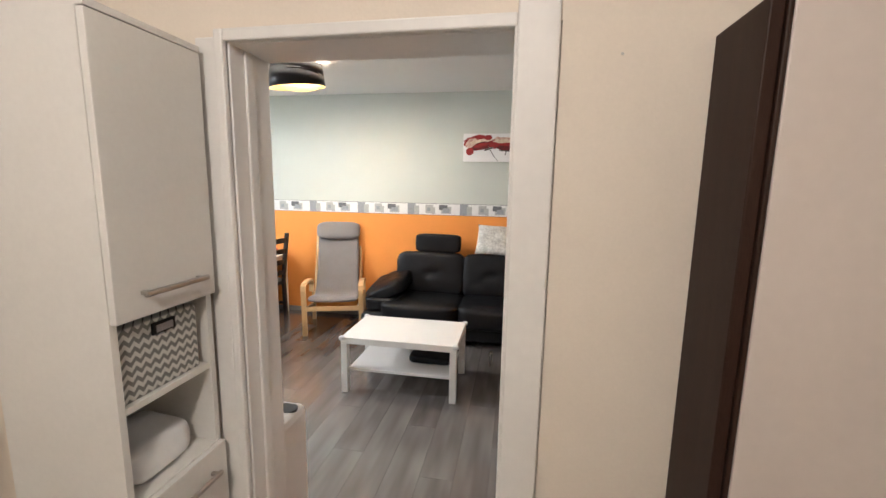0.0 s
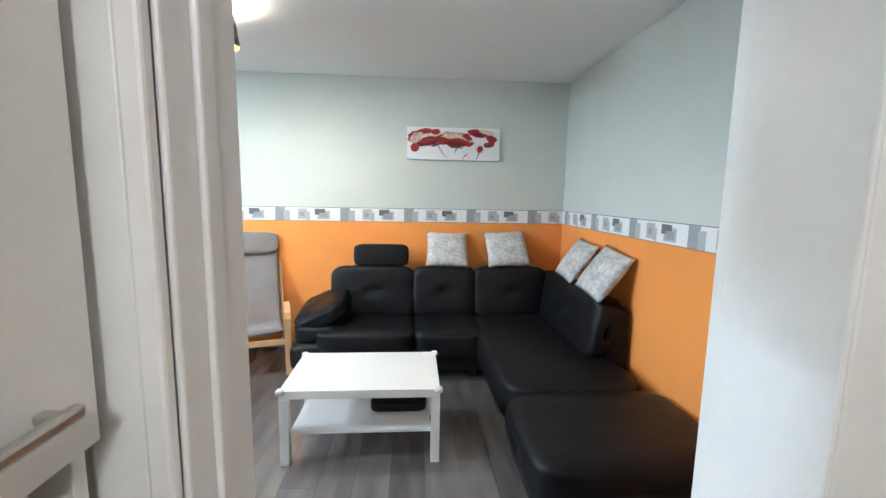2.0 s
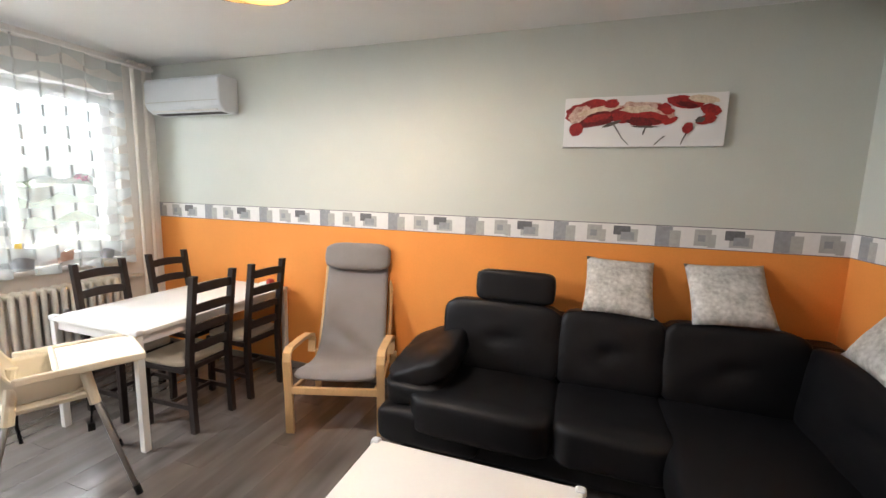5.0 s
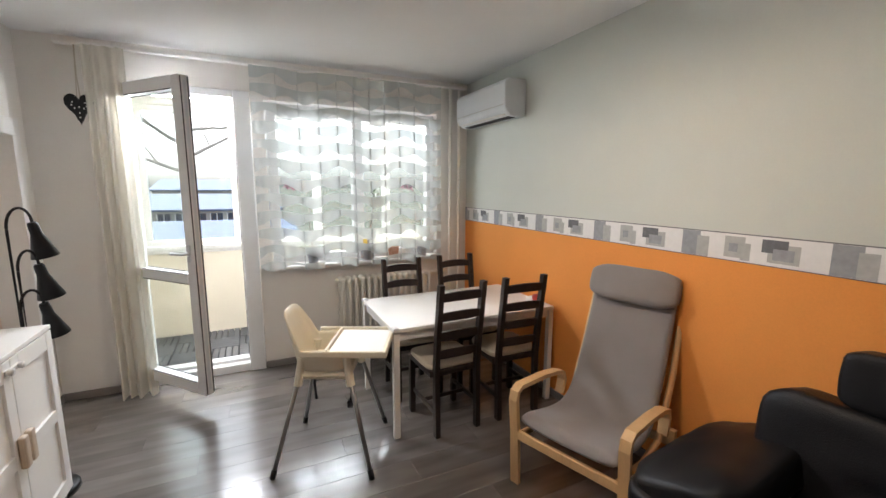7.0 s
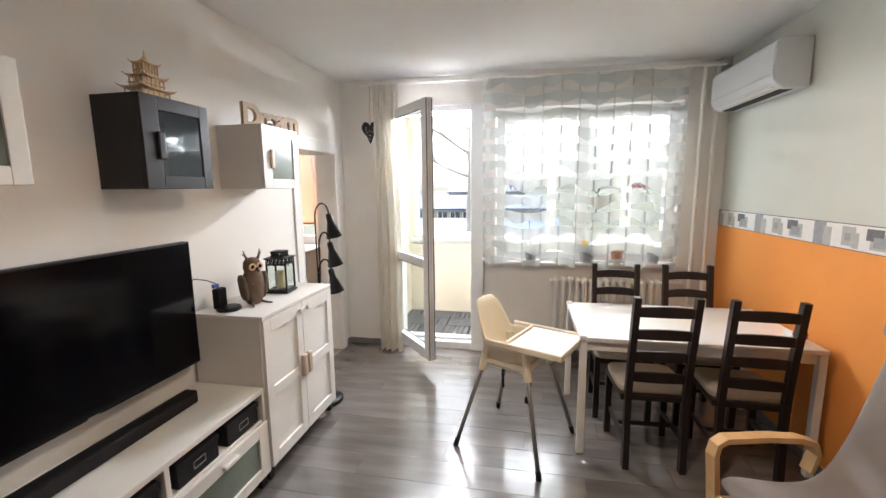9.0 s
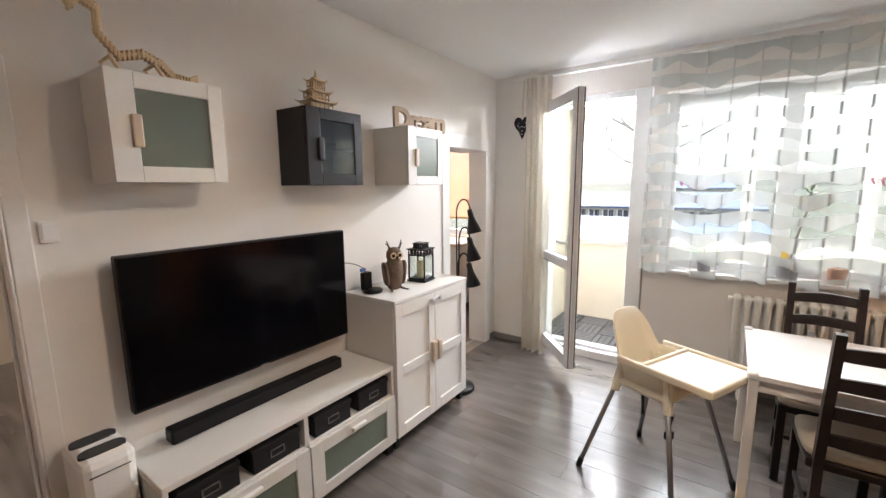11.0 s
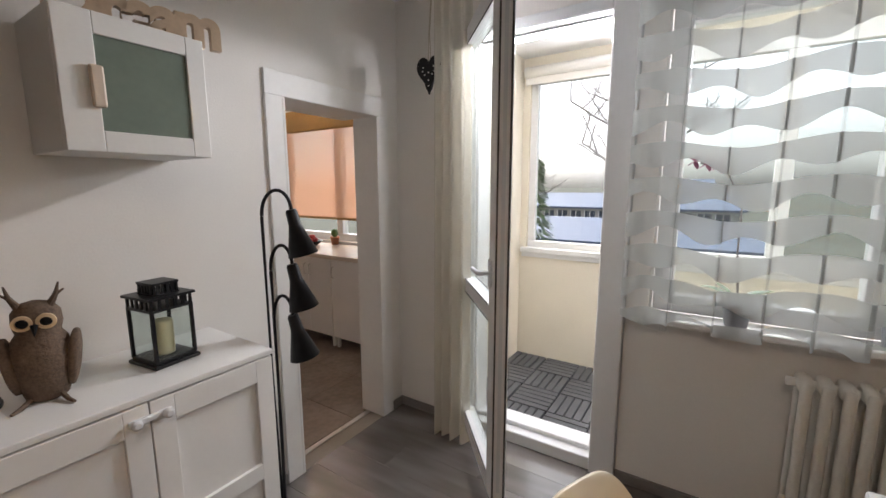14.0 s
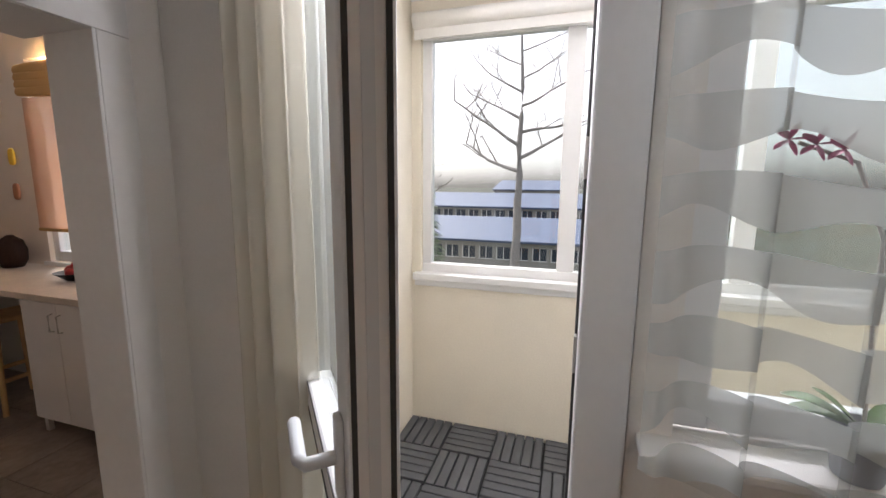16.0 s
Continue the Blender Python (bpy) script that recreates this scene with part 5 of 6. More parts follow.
def air_conditioner():
    r = thing("air_conditioner", (-3.79, N - 0.006, 2.185), "pearl grey wall-mounted air conditioner unit", "air conditioner")
    prof = [(0.0, 0.0), (-0.13, 0.0), (-0.185, 0.035), (-0.20, 0.075), (-0.20, 0.255), (-0.175, 0.285), (0.0, 0.285)]
    bm = bmesh.new()
    a = [bm.verts.new((-0.42, y, z)) for y, z in prof]
    b = [bm.verts.new((0.42, y, z)) for y, z in prof]
    for i in range(len(prof)):
        k = (i + 1) % len(prof)
        bm.faces.new((a[i], a[k], b[k], b[i]))
    bm.faces.new(a)
    bm.faces.new(list(reversed(b)))
    bmesh.ops.bevel(bm, geom=list(bm.edges), offset=0.006, segments=2, affect="EDGES")
    finish(bm, "housing", "ac_plastic", r)
    boxes("louvre", "trim", [((-0.36, -0.178, 0.012), (0.36, -0.125, 0.020))], r, bev=0.003)
    boxes("front_line", "steel", [((-0.40, -0.2025, 0.082), (0.40, -0.1995, 0.087))], r, bev=0)
    # no openings are cut: dark strips carry the shade of outlet and intake
    boxes("outlet", "dark", [((-0.37, -0.13, -0.002), (0.37, -0.06, 0.004))], r, bev=0)
    boxes("intake", "dark", [((-0.38, -0.16 + 0.03 * i, 0.284), (0.38, -0.145 + 0.03 * i, 0.288)) for i in range(5)], r, bev=0)


air_conditioner()


def heart():
    r = thing("heart_ornament", (W + 0.145, 2.355, 2.06), "dark perforated metal heart hanging from the curtain rail", "ornament")
    bm = bmesh.new()
    n = 40
    pts = []
    for i in range(n):
        q = 2 * math.pi * i / n
        hx = 16 * math.sin(q) ** 3
        hz = 13 * math.cos(q) - 5 * math.cos(2 * q) - 2 * math.cos(3 * q) - math.cos(4 * q)
        pts.append((hx / 16 * 0.080, hz / 16 * 0.100 + 0.10 - (0.02 if hz < -10 else 0)))
    f = [bm.verts.new((0.010, y, z)) for y, z in pts]
    b = [bm.verts.new((-0.005, y, z)) for y, z in pts]
    bm.faces.new(f)
    bm.faces.new(list(reversed(b)))
    for i in range(n):
        k = (i + 1) % n
        bm.faces.new((f[i], b[i], b[k], f[k]))
    finish(bm, "body", "black_metal", r)
    bm = bmesh.new()
    for y, z in ((-0.035, 0.12), (0.035, 0.12), (0, 0.09), (-0.025, 0.08), (0.025, 0.08), (0, 0.05), (-0.04, 0.10), (0.04, 0.095), (0.0, 0.02)):
        add_turned(bm, [(0.005, 0), (0.005, 0.001)], 8, Matrix.Translation((0.010, y, z)) @ Matrix.Rotation(radians(90), 4, "Y"))
    finish(bm, "hole", "trim", r)
    bm = bmesh.new()
    add_tube(bm, [(0.0, -0.01, 0.13), (0.0, -0.002, 0.30), (-0.02, 0.0, 0.502)], 0.003, 6)
    add_tube(bm, [(0.0, 0.01, 0.13), (0.0, 0.002, 0.30), (-0.02, 0.004, 0.502)], 0.003, 6)
    finish(bm, "cord", "seat_pad", r)


heart()


def leaf_mesh(bm, base, tip, width, droop):
    base, tip = Vector(base), Vector(tip)
    d = tip - base
    side = d.cross(Vector((0, 0, 1)))
    if side.length < 1e-4:
        side = Vector((0, 1, 0))
    side.normalize()
    prev = None
    for i in range(8):
        k = i / 7
        c = base + d * k + Vector((0, 0, -droop * k * k))
        w = width * math.sin(math.pi * min(0.97, k * 0.92 + 0.06)) ** 0.8
        cur = [bm.verts.new(c - side * w + Vector((0, 0, 0.25 * w))), bm.verts.new(c), bm.verts.new(c + side * w + Vector((0, 0, 0.25 * w)))]
        if prev:
            bm.faces.new((prev[0], prev[1], cur[1], cur[0]))
            bm.faces.new((prev[1], prev[2], cur[2], cur[1]))
        prev = cur


def orchid(place, seed, blooms, pot_material):
    rnd = random.Random(seed)
    r = thing("orchid", place, "potted orchid with broad green leaves on the window sill", "plant", "sill plants")
    bm = bmesh.new()
    add_turned(bm, [(0.040, 0), (0.042, 0.004), (0.055, 0.10), (0.060, 0.105), (0.060, 0.115), (0.052, 0.115), (0.050, 0.09), (0.001, 0.088)], 20)
    finish(bm, "pot", pot_material, r, True)
    for k in range(6):
        bm = bmesh.new()
        a = radians(90 + (k % 2) * 180 + rnd.uniform(-50, 50))
        ln = rnd.uniform(0.12, 0.20)
        leaf_mesh(bm, (0, 0, 0.10), (0.25 * ln * math.cos(a), ln * math.sin(a), 0.10 + rnd.uniform(0.04, 0.12)), rnd.uniform(0.025, 0.036), rnd.uniform(0.02, 0.07))
        finish(bm, "leaf", "leaf", r, True)
    if blooms:
        bm = bmesh.new()
        st = [(0, 0, 0.10), (0.01, -0.02, 0.32), (0.0, -0.02, 0.50), (0.0, -0.08, 0.65), (0.0, -0.18, 0.69)]
        add_tube(bm, st, 0.004, 6)
        finish(bm, "stem", "bark", r)
        for k in range(3):
            bm = bmesh.new()
            c = Vector((0.01, -0.11 - 0.045 * k, 0.675 + 0.01 * k))
            for j in range(5):
                a = 2 * math.pi * j / 5
                leaf_mesh(bm, c, c + Vector((0.012, 0.034 * math.cos(a), 0.034 * math.sin(a))), 0.013, 0.0)
            finish(bm, "bloom", "petal", r)


SZ = 0.931
orchid((-4.345, 3.86, SZ), 3, True, "pot")
orchid((-4.345, 4.62, SZ), 8, False, "terracotta")
orchid((-4.345, 4.92, SZ), 9, True, "pot")


def yucca():
    rnd = random.Random(4)
    r = thing("dracaena", (-4.345, 4.36, SZ), "small dracaena with strappy leaves in a grey pot", "plant", "sill plants")
    bm = bmesh.new()
    add_turned(bm, [(0.055, 0), (0.058, 0.004), (0.072, 0.13), (0.078, 0.135), (0.078, 0.15), (0.066, 0.15), (0.064, 0.12), (0.001, 0.118)], 22)
    finish(bm, "pot", "pot", r, True)
    bm = bmesh.new()
    add_tube(bm, [(0, 0, 0.10), (0.0, 0.03, 0.30), (0, 0.07, 0.50), (0, 0.08, 0.62)], 0.010, 8, r_end=0.006)
    finish(bm, "stem", "bark", r)
    for k in range(22):
        bm = bmesh.new()
        a = rnd.uniform(0, 2 * math.pi)
        ln = rnd.uniform(0.10, 0.18)
        z = 0.52 + 0.11 * rnd.random()
        leaf_mesh(bm, (0, 0.075, z), (0.3 * ln * math.cos(a), 0.075 + ln * math.sin(a), z + rnd.uniform(0.02, 0.10)), 0.011, rnd.uniform(0.02, 0.08))
        finish(bm, "leaf", "leaf", r, True)
    boxes("card", "yellow", [((0.02, -0.045, 0.12), (0.024, -0.005, 0.20))], r, bev=0)


yucca()

# ---- ceiling lamp and painting ----


def ceiling_lamp():
    r = thing("ceiling_lamp", (-1.888, 4.015, H), "round black ceiling lamp with a gold lining, lit", "ceiling lamp")
    n = 48
    for k, (r0, tilt, z0, z1, ph) in enumerate(((0.225, 0.030, -0.255, -0.15, 0.4), (0.215, 0.045, -0.20, -0.06, 2.6))):
        for mat_name, off in (("black_metal", 0.0), ("gold", -0.004)):
            bm = bmesh.new()
            a, b = [], []
            for j in range(n):
                q = 2 * math.pi * j / n
                dz = tilt * math.sin(q + ph)
                rr = r0 + off
                a.append(bm.verts.new((rr * math.cos(q), rr * math.sin(q), z0 + dz)))
                b.append(bm.verts.new(((rr - 0.012) * math.cos(q), (rr - 0.012) * math.sin(q), z1 - dz * 0.6)))
            for j in range(n):
                i = (j + 1) % n
                bm.faces.new((a[j], a[i], b[i], b[j]))
            ob = finish(bm, "shade" if off == 0 else "lining", mat_name, r, True)
            so = ob.modifiers.new("thick", "SOLIDIFY")
            so.thickness = 0.0015
    bm = bmesh.new()
    add_turned(bm, [(0.055, -0.001), (0.055, -0.025), (0.012, -0.03), (0.012, -0.10), (0.022, -0.10), (0.022, -0.135)], 20)
    for a in (0, 120, 240):
        q = radians(a)
        add_tube(bm, [(0, 0, -0.095), (0.205 * math.cos(q), 0.205 * math.sin(q), -0.13)], 0.004, 6)
    finish(bm, "mount", "black_metal", r)
    bm = bmesh.new()
    add_turned(bm, [(0.012, -0.135), (0.018, -0.15), (0.028, -0.18), (0.024, -0.205), (0.004, -0.214)], 16)
    b = finish(bm, "bulb", "bulb", r, True)
    b.visible_shadow = False


ceiling_lamp()


def painting():
    """Stretched canvas with broad red poppies in relief of thick paint."""
    r = thing("poppy_painting", (-0.235, N - 0.001, 1.885), "long white canvas painting of red poppies", "painting")
    boxes("canvas", "art_white", [((-0.45, -0.03, 0), (0.45, -0.001, 0.305))], r, bev=0.002)
    rnd = random.Random(6)

    def blob(cx, cz, rx, rz, material, layer, turn=0.0, ragged=0.12):
        bm = bmesh.new()
        n = 44
        vs = []
        ph = rnd.uniform(0, 9)
        for i in range(n):
            q = 2 * math.pi * i / n
            k = 1 + ragged * (noise.noise((math.cos(q) * 2 + ph, math.sin(q) * 2, ph)) + 0.6 * noise.noise((math.cos(q) * 6 + ph, math.sin(q) * 6, ph)))
            x, z = rx * k * math.cos(q), rz * k * math.sin(q)
            c, s = math.cos(turn), math.sin(turn)
            px = min(0.447, max(-0.447, cx + c * x - s * z))
            pz = min(0.303, max(0.003, cz + s * x + c * z))
            vs.append(bm.verts.new((px, -0.0302 - 0.0005 * layer, pz)))
        mid = bm.verts.new((cx, -0.0302 - 0.0005 * layer, cz))
        for i in range(n):
            bm.faces.new((mid, vs[i], vs[(i + 1) % n]))
        finish(bm, "petal", material, r)

    def stroke(pts, w):
        bm = bmesh.new()
        prev = None
        for i, (x, z) in enumerate(pts):
            k = w * (1 - 0.5 * i / len(pts))
            cur = [bm.verts.new((x - k, -0.0395, z)), bm.verts.new((x + k, -0.0395, z))]
            if prev:
                bm.faces.new((prev[0], prev[1], cur[1], cur[0]))
            prev = cur
        finish(bm, "stem", "art_dark", r)

    flowers = (
        (-0.29, 0.215, 0.165, 0.080, "art_red", 0.14, 0.25), (-0.36, 0.200, 0.075, 0.050, "art_pink", 0.6, 0.5), (-0.26, 0.222, 0.125, 0.026, "art_cream", 0.20, 0.7),
        (-0.24, 0.172, 0.135, 0.046, "art_deep", 0.24, 0.3), (-0.25, 0.180, 0.090, 0.022, "art_red", 0.22, 0.6), (-0.375, 0.110, 0.045, 0.045, "art_red", 0.5, 0.35),
        (-0.175, 0.262, 0.045, 0.030, "art_red", 0.1, 0.4), (0.02, 0.205, 0.175, 0.068, "art_pink", -0.10, 0.3), (-0.11, 0.190, 0.060, 0.052, "art_red", 0.3, 0.4),
        (-0.01, 0.222, 0.115, 0.024, "art_cream", -0.02, 0.7), (0.13, 0.220, 0.055, 0.030, "art_red", -0.5, 0.6), (0.025, 0.165, 0.140, 0.044, "art_red", -0.04, 0.3),
        (0.01, 0.150, 0.110, 0.028, "art_deep", -0.04, 0.5), (0.165, 0.150, 0.045, 0.016, "art_red", 0.5, 0.4), (0.23, 0.255, 0.105, 0.040, "art_red", -0.16, 0.2),
        (0.325, 0.268, 0.085, 0.024, "art_cream", -0.12, 0.5), (0.24, 0.240, 0.060, 0.018, "art_deep", -0.2, 0.5), (0.365, 0.205, 0.060, 0.036, "art_red", -0.3, 0.3),
        (0.345, 0.150, 0.058, 0.030, "art_red", 0.2, 0.35), (0.315, 0.152, 0.028, 0.018, "art_dark", 0.2, 0.4), (0.255, 0.105, 0.030, 0.038, "art_red", -0.5, 0.25),
        (-0.165, 0.140, 0.060, 0.012, "art_dark", 0.35, 0.5), (0.02, 0.118, 0.080, 0.007, "art_dark", -0.05, 0.5))
    for layer, (cx, cz, rx, rz, paint, turn, ragged) in enumerate(flowers):
        blob(cx, cz, rx * 0.93, rz * 0.9, paint, 0.6 * layer + 1, turn, ragged * 0.5)
    stroke([(-0.15, 0.13), (-0.125, 0.09), (-0.10, 0.05), (-0.06, 0.01)], 0.005)
    stroke([(0.03, 0.12), (0.02, 0.09), (0.015, 0.07)], 0.006)
    stroke([(0.135, 0.06), (0.11, 0.04), (0.085, 0.01)], 0.006)
    stroke([(0.25, 0.075), (0.235, 0.04), (0.225, 0.01)], 0.005)


painting()
cl = thing("table_plush", (-3.02, 5.30, 0.741), "small red and white soft toy on the dining table", "toy")
bm = bmesh.new()
add_soft(bm, (-0.05, -0.035, 0), (0.05, 0.035, 0.045), 0.6, 8)
finish(bm, "body", "tissue", cl, True)
bm = bmesh.new()
add_soft(bm, (0.02, -0.03, 0.02), (0.07, 0.03, 0.075), 0.7, 8)
finish(bm, "cap", "red", cl, True)

# ---- hall ----


def hall_cabinet():
    r = thing("tall_cabinet", (-1.11, 1.64, 0), "tall cream hall cabinet with open shelves in its middle", "cabinet")
    x0, x1, y0, y1 = -0.18, 0.16, -0.155, 0.15
    boxes("body", "white_foil", [((x0, y0 - 0.002, 0), (x1, y0 + 0.016, 1.95)), ((x0, y1 - 0.016, 0), (x1, y1 + 0.002, 1.95)), ((x0, y0 + 0.016, 0), (x0 + 0.01, y1 - 0.016, 1.95)), ((x0, y0, 1.95), (x1 + 0.02, y1, 1.966)), ((x0 + 0.01, y0 + 0.016, 1.28), (x1, y1 - 0.016, 1.296)), ((x0 + 0.01, y0 + 0.016, 0.80), (x1, y1 - 0.016, 0.818)), ((x0 + 0.01, y0 + 0.016, 0.0), (x1, y1 - 0.016, 0.05))], r, bev=0.001)
    boxes("shelf", "white_foil", [((x0 + 0.01, y0 + 0.017, 1.055), (x1 - 0.004, y1 - 0.017, 1.072))], r, bev=0.001)
    for z0, z1, hz in ((1.285, 1.948, 1.345), (0.052, 0.815, 0.745)):
        boxes("door", "white_foil", [((x1 + 0.001, y0, z0), (x1 + 0.019, y1, z1))], r, bev=0.002)
        bm = bmesh.new()
        add_box(bm, (x1 + 0.037, -0.10, hz - 0.007), (x1 + 0.049, 0.10, hz + 0.007), 0.004)
        for y in (-0.085, 0.085):
            add_box(bm, (x1 + 0.019, y - 0.006, hz - 0.005), (x1 + 0.038, y + 0.006, hz + 0.005), 0.002)
        finish(bm, "handle", "steel", r)


hall_cabinet()
sbx = thing("zigzag_box", (-1.10, 1.635, 1.073), "grey zigzag patterned storage box on the cabinet shelf", "box")
boxes("body", "chevron", [((-0.13, -0.125, 0), (0.135, 0.115, 0.185))], sbx, bev=0.006)
boxes("handle", "black_plastic", [((0.134, -0.036, 0.145), (0.142, 0.036, 0.178))], sbx, bev=0.004)
boxes("handle_hole", "grey_cloth", [((0.138, -0.026, 0.150), (0.1435, 0.026, 0.170))], sbx, bev=0.002)
tb = thing("tissue_pack", (-1.09, 1.64, 0.819), "crumpled white tissue packet on the cabinet shelf", "tissues")
bm = bmesh.new()
add_soft(bm, (-0.10, -0.09, 0), (0.10, 0.09, 0.10), 0.35, 16, None, 0, 0.022)
finish(bm, "pack", "tissue", tb, True)
wd = thing("hall_wardrobe", (0.80, 1.70, 0), "wenge and pale beige hall wardrobe", "wardrobe")
boxes("side_panel", "wardrobe_dark", [((-0.445, -0.08, 0), (-0.42, 0.128, 1.95))], wd, bev=0.003)
boxes("edge_strip", "wardrobe_dark", [((-0.418, -0.085, 0.0), (-0.408, -0.055, 1.95))], wd, bev=0.003)
boxes("sliding_door", "wardrobe_door", [((-0.406, -0.083, 0.05), (0.75, -0.063, 1.945))], wd, bev=0.003)
boxes("carcass", "wardrobe_dark", [((-0.42, -0.06, 0.0), (0.75, 0.128, 0.05)), ((-0.42, -0.06, 1.93), (0.75, 0.128, 1.95)), ((0.73, -0.06, 0.05), (0.75, 0.128, 1.93))], wd, bev=0.002)
hl = thing("hall_lamp", (-0.35, 0.1, H), "plain round white hall ceiling lamp", "ceiling lamp")
bm = bmesh.new()
add_turned(bm, [(0.05, -0.001), (0.055, -0.03), (0.012, -0.035), (0.012, -0.12), (0.02, -0.14)], 24)
finish(bm, "mount", "trim", hl, True)
nl = thing("wall_plug", (0.16, SH - 0.011, 1.92), "small grey screw plug in the wall", "screw")
bm = bmesh.new()
add_turned(bm, [(0.0035, 0), (0.0025, 0.003)], 10, Matrix.Rotation(radians(90), 4, "X"))
finish(bm, "head", "steel", nl)

# ---- kitchen ----
kf = structure(new("floor_kitchen"), "brown stone tile kitchen floor", "floor")
boxes("slab", "grout", [((-5.40, -1.30, -0.12), (-2.62, S, -0.006))], kf, bev=0)
KT = 0.45
tile_me = None
for i in range(7):
    for j in range(8):
        x0, y0 = -5.40 + i * KT, -1.30 + j * KT
        x1, y1 = min(x0 + KT, -2.62), min(y0 + KT, S - 0.14)
        if x1 - x0 < 0.05 or y1 - y0 < 0.05:
            continue
        full = abs(x1 - x0 - KT) < 1e-6 and abs(y1 - y0 - KT) < 1e-6
        if full and tile_me is not None:
            ob = new("tile", tile_me)
            ob.parent = kf
        else:
            ob = boxes("tile", "kitchen_tile", [((0.002, 0.002, -0.008), (x1 - x0 - 0.002, y1 - y0 - 0.002, 0.0))], kf, bev=0.0015)
            if full:
                tile_me = ob.data
        ob.location = (x0, y0, 0)


def kitchen_base(name, place, turn, width, doors, label):
    r = thing(name, place, label, "kitchen cabinet", "kitchen base cabinets", turn)
    boxes("body", "white_foil", [((0, 0.02, 0.10), (width, 0.57, 0.86))], r, bev=0.002)
    boxes("plinth", "dark", [((0.0, 0.06, 0.09), (width, 0.07, 0.10))], r, bev=0)
    w = width / doors
    for k in range(doors):
        boxes("door", "white_lacquer", [((k * w + 0.002, 0.0, 0.11), ((k + 1) * w - 0.002, 0.018, 0.85))], r, bev=0.003)
        hx = (k + 1) * w - 0.035 if k % 2 == 0 and doors > 1 else k * w + 0.035
        bm = bmesh.new()
        add_tube(bm, [(hx, 0.0, 0.79), (hx, -0.022, 0.785), (hx, -0.022, 0.69), (hx, 0.0, 0.685)], 0.005, 6)
        finish(bm, "handle", "steel", r)
    boxes("leg", "white_foil", [((a, b, 0), (a + 0.03, b + 0.03, 0.10)) for a in (0.01, width - 0.04) for b in (0.03, 0.50)], r, bev=0.003)


# fronts face +x along the window
kitchen_base("kitchen_cabinet", (-4.82, 0.19, 0), 90, 0.62, 2, "white two-door kitchen base cabinet")
kitchen_base("kitchen_cabinet", (-4.82, 0.82, 0), 90, 0.45, 1, "white one-door kitchen base cabinet")
kitchen_base("kitchen_cabinet", (-3.95, -0.70, 0), 180, 0.80, 2, "white two-door kitchen base cabinet")
wt = thing("worktop", (-5.40, -1.30, 0.862), "beige stone-look kitchen worktop", "worktop")
boxes("slab", "worktop", [((0.0, 0.0, 0.0), (0.60, 2.60, 0.038)), ((0.60, 0.0, 0.0), (1.50, 0.62, 0.038))], wt, bev=0.004)
boxes("upstand", "trim", [((0.0, 0.70, 0.038), (0.02, 2.6, 0.068))], wt, bev=0.003)
boxes("support", "white_foil", [((0.05, 0.05, -0.862), (0.08, 0.6, 0.0))], wt, bev=0.002)


def stool():
    r = thing("kitchen_stool", (-5.02, -0.38, 0), "light wooden bar stool under the worktop", "stool")
    boxes("seat", "birch", [((-0.15, -0.15, 0.62), (0.15, 0.15, 0.65))], r, bev=0.008)
    for sx in (-1, 1):
        for sy in (-1, 1):
            bm = bmesh.new()
            add_tube(bm, [(sx * 0.12, sy * 0.12, 0.62), (sx * 0.15, sy * 0.15, 0.0)], 0.016, 8)
            finish(bm, "leg", "birch", r)
    boxes("rung", "birch", [((-0.14, s * 0.14 - 0.01, 0.22), (0.14, s * 0.14 + 0.01, 0.245)) for s in (-1, 1)], r, bev=0.003)


stool()
kw = boxes("window_3", "pvc", [((-5.50, -0.55, 0.93), (-5.43, -0.48, 2.40)), ((-5.50, 1.08, 0.93), (-5.43, 1.15, 2.40)), ((-5.50, -0.48, 0.93), (-5.43, 1.08, 1.01)), ((-5.50, -0.48, 2.32), (-5.43, 1.08, 2.40)), ((-5.505, 0.27, 1.01), (-5.425, 0.36, 2.32))], bev=0.006)
structure(kw, "white plastic kitchen window", "window")
pane("pane", (-5.47, -0.48, 1.01), (-5.46, 0.27, 2.32), kw)
pane("pane", (-5.47, 0.36, 1.01), (-5.46, 1.08, 2.32), kw)
kb = thing("kitchen_blind", (-5.375, -0.58, 1.18), "peach cloth roman blind half lowered", "blind")
boxes("cloth", "blind", [((-0.002, 0.0, 0.0), (0.0, 1.70, 0.95))], kb, bev=0)
boxes("bar", "blind_roll", [((-0.008, 0.0, -0.012), (0.008, 1.70, 0.012))], kb, bev=0.004)
bm = bmesh.new()
for k in range(4):
    add_soft(bm, (-0.02, 0.0, 0.95 + 0.05 * k), (0.03, 1.70, 1.03 + 0.05 * k), 0.4, 6, None, 0, 0.004)
finish(bm, "folds", "blind_roll", kb, True)
fb = thing("fruit_bowl", (-5.13, 0.19, 0.901), "dark bowl of red apples on the worktop", "bowl")
bm = bmesh.new()
add_turned(bm, [(0.05, 0), (0.06, 0.006), (0.12, 0.055), (0.116, 0.055), (0.05, 0.012)], 24)
finish(bm, "bowl", "black_metal", fb, True)
for x, y, z in ((-0.04, 0.0, 0.055), (0.04, 0.02, 0.055), (0.0, -0.05, 0.06), (0.0, 0.01, 0.09)):
    bm = bmesh.new()
    add_turned(bm, [(0.004, -0.028), (0.022, -0.03), (0.036, -0.008), (0.036, 0.012), (0.022, 0.03), (0.006, 0.024)], 14, Matrix.Translation((x, y, z)))
    finish(bm, "apple", "red", fb, True)
cp = thing("cactus", (-5.33, 0.33, 0.901), "small cactus in a terracotta pot", "plant")
bm = bmesh.new()
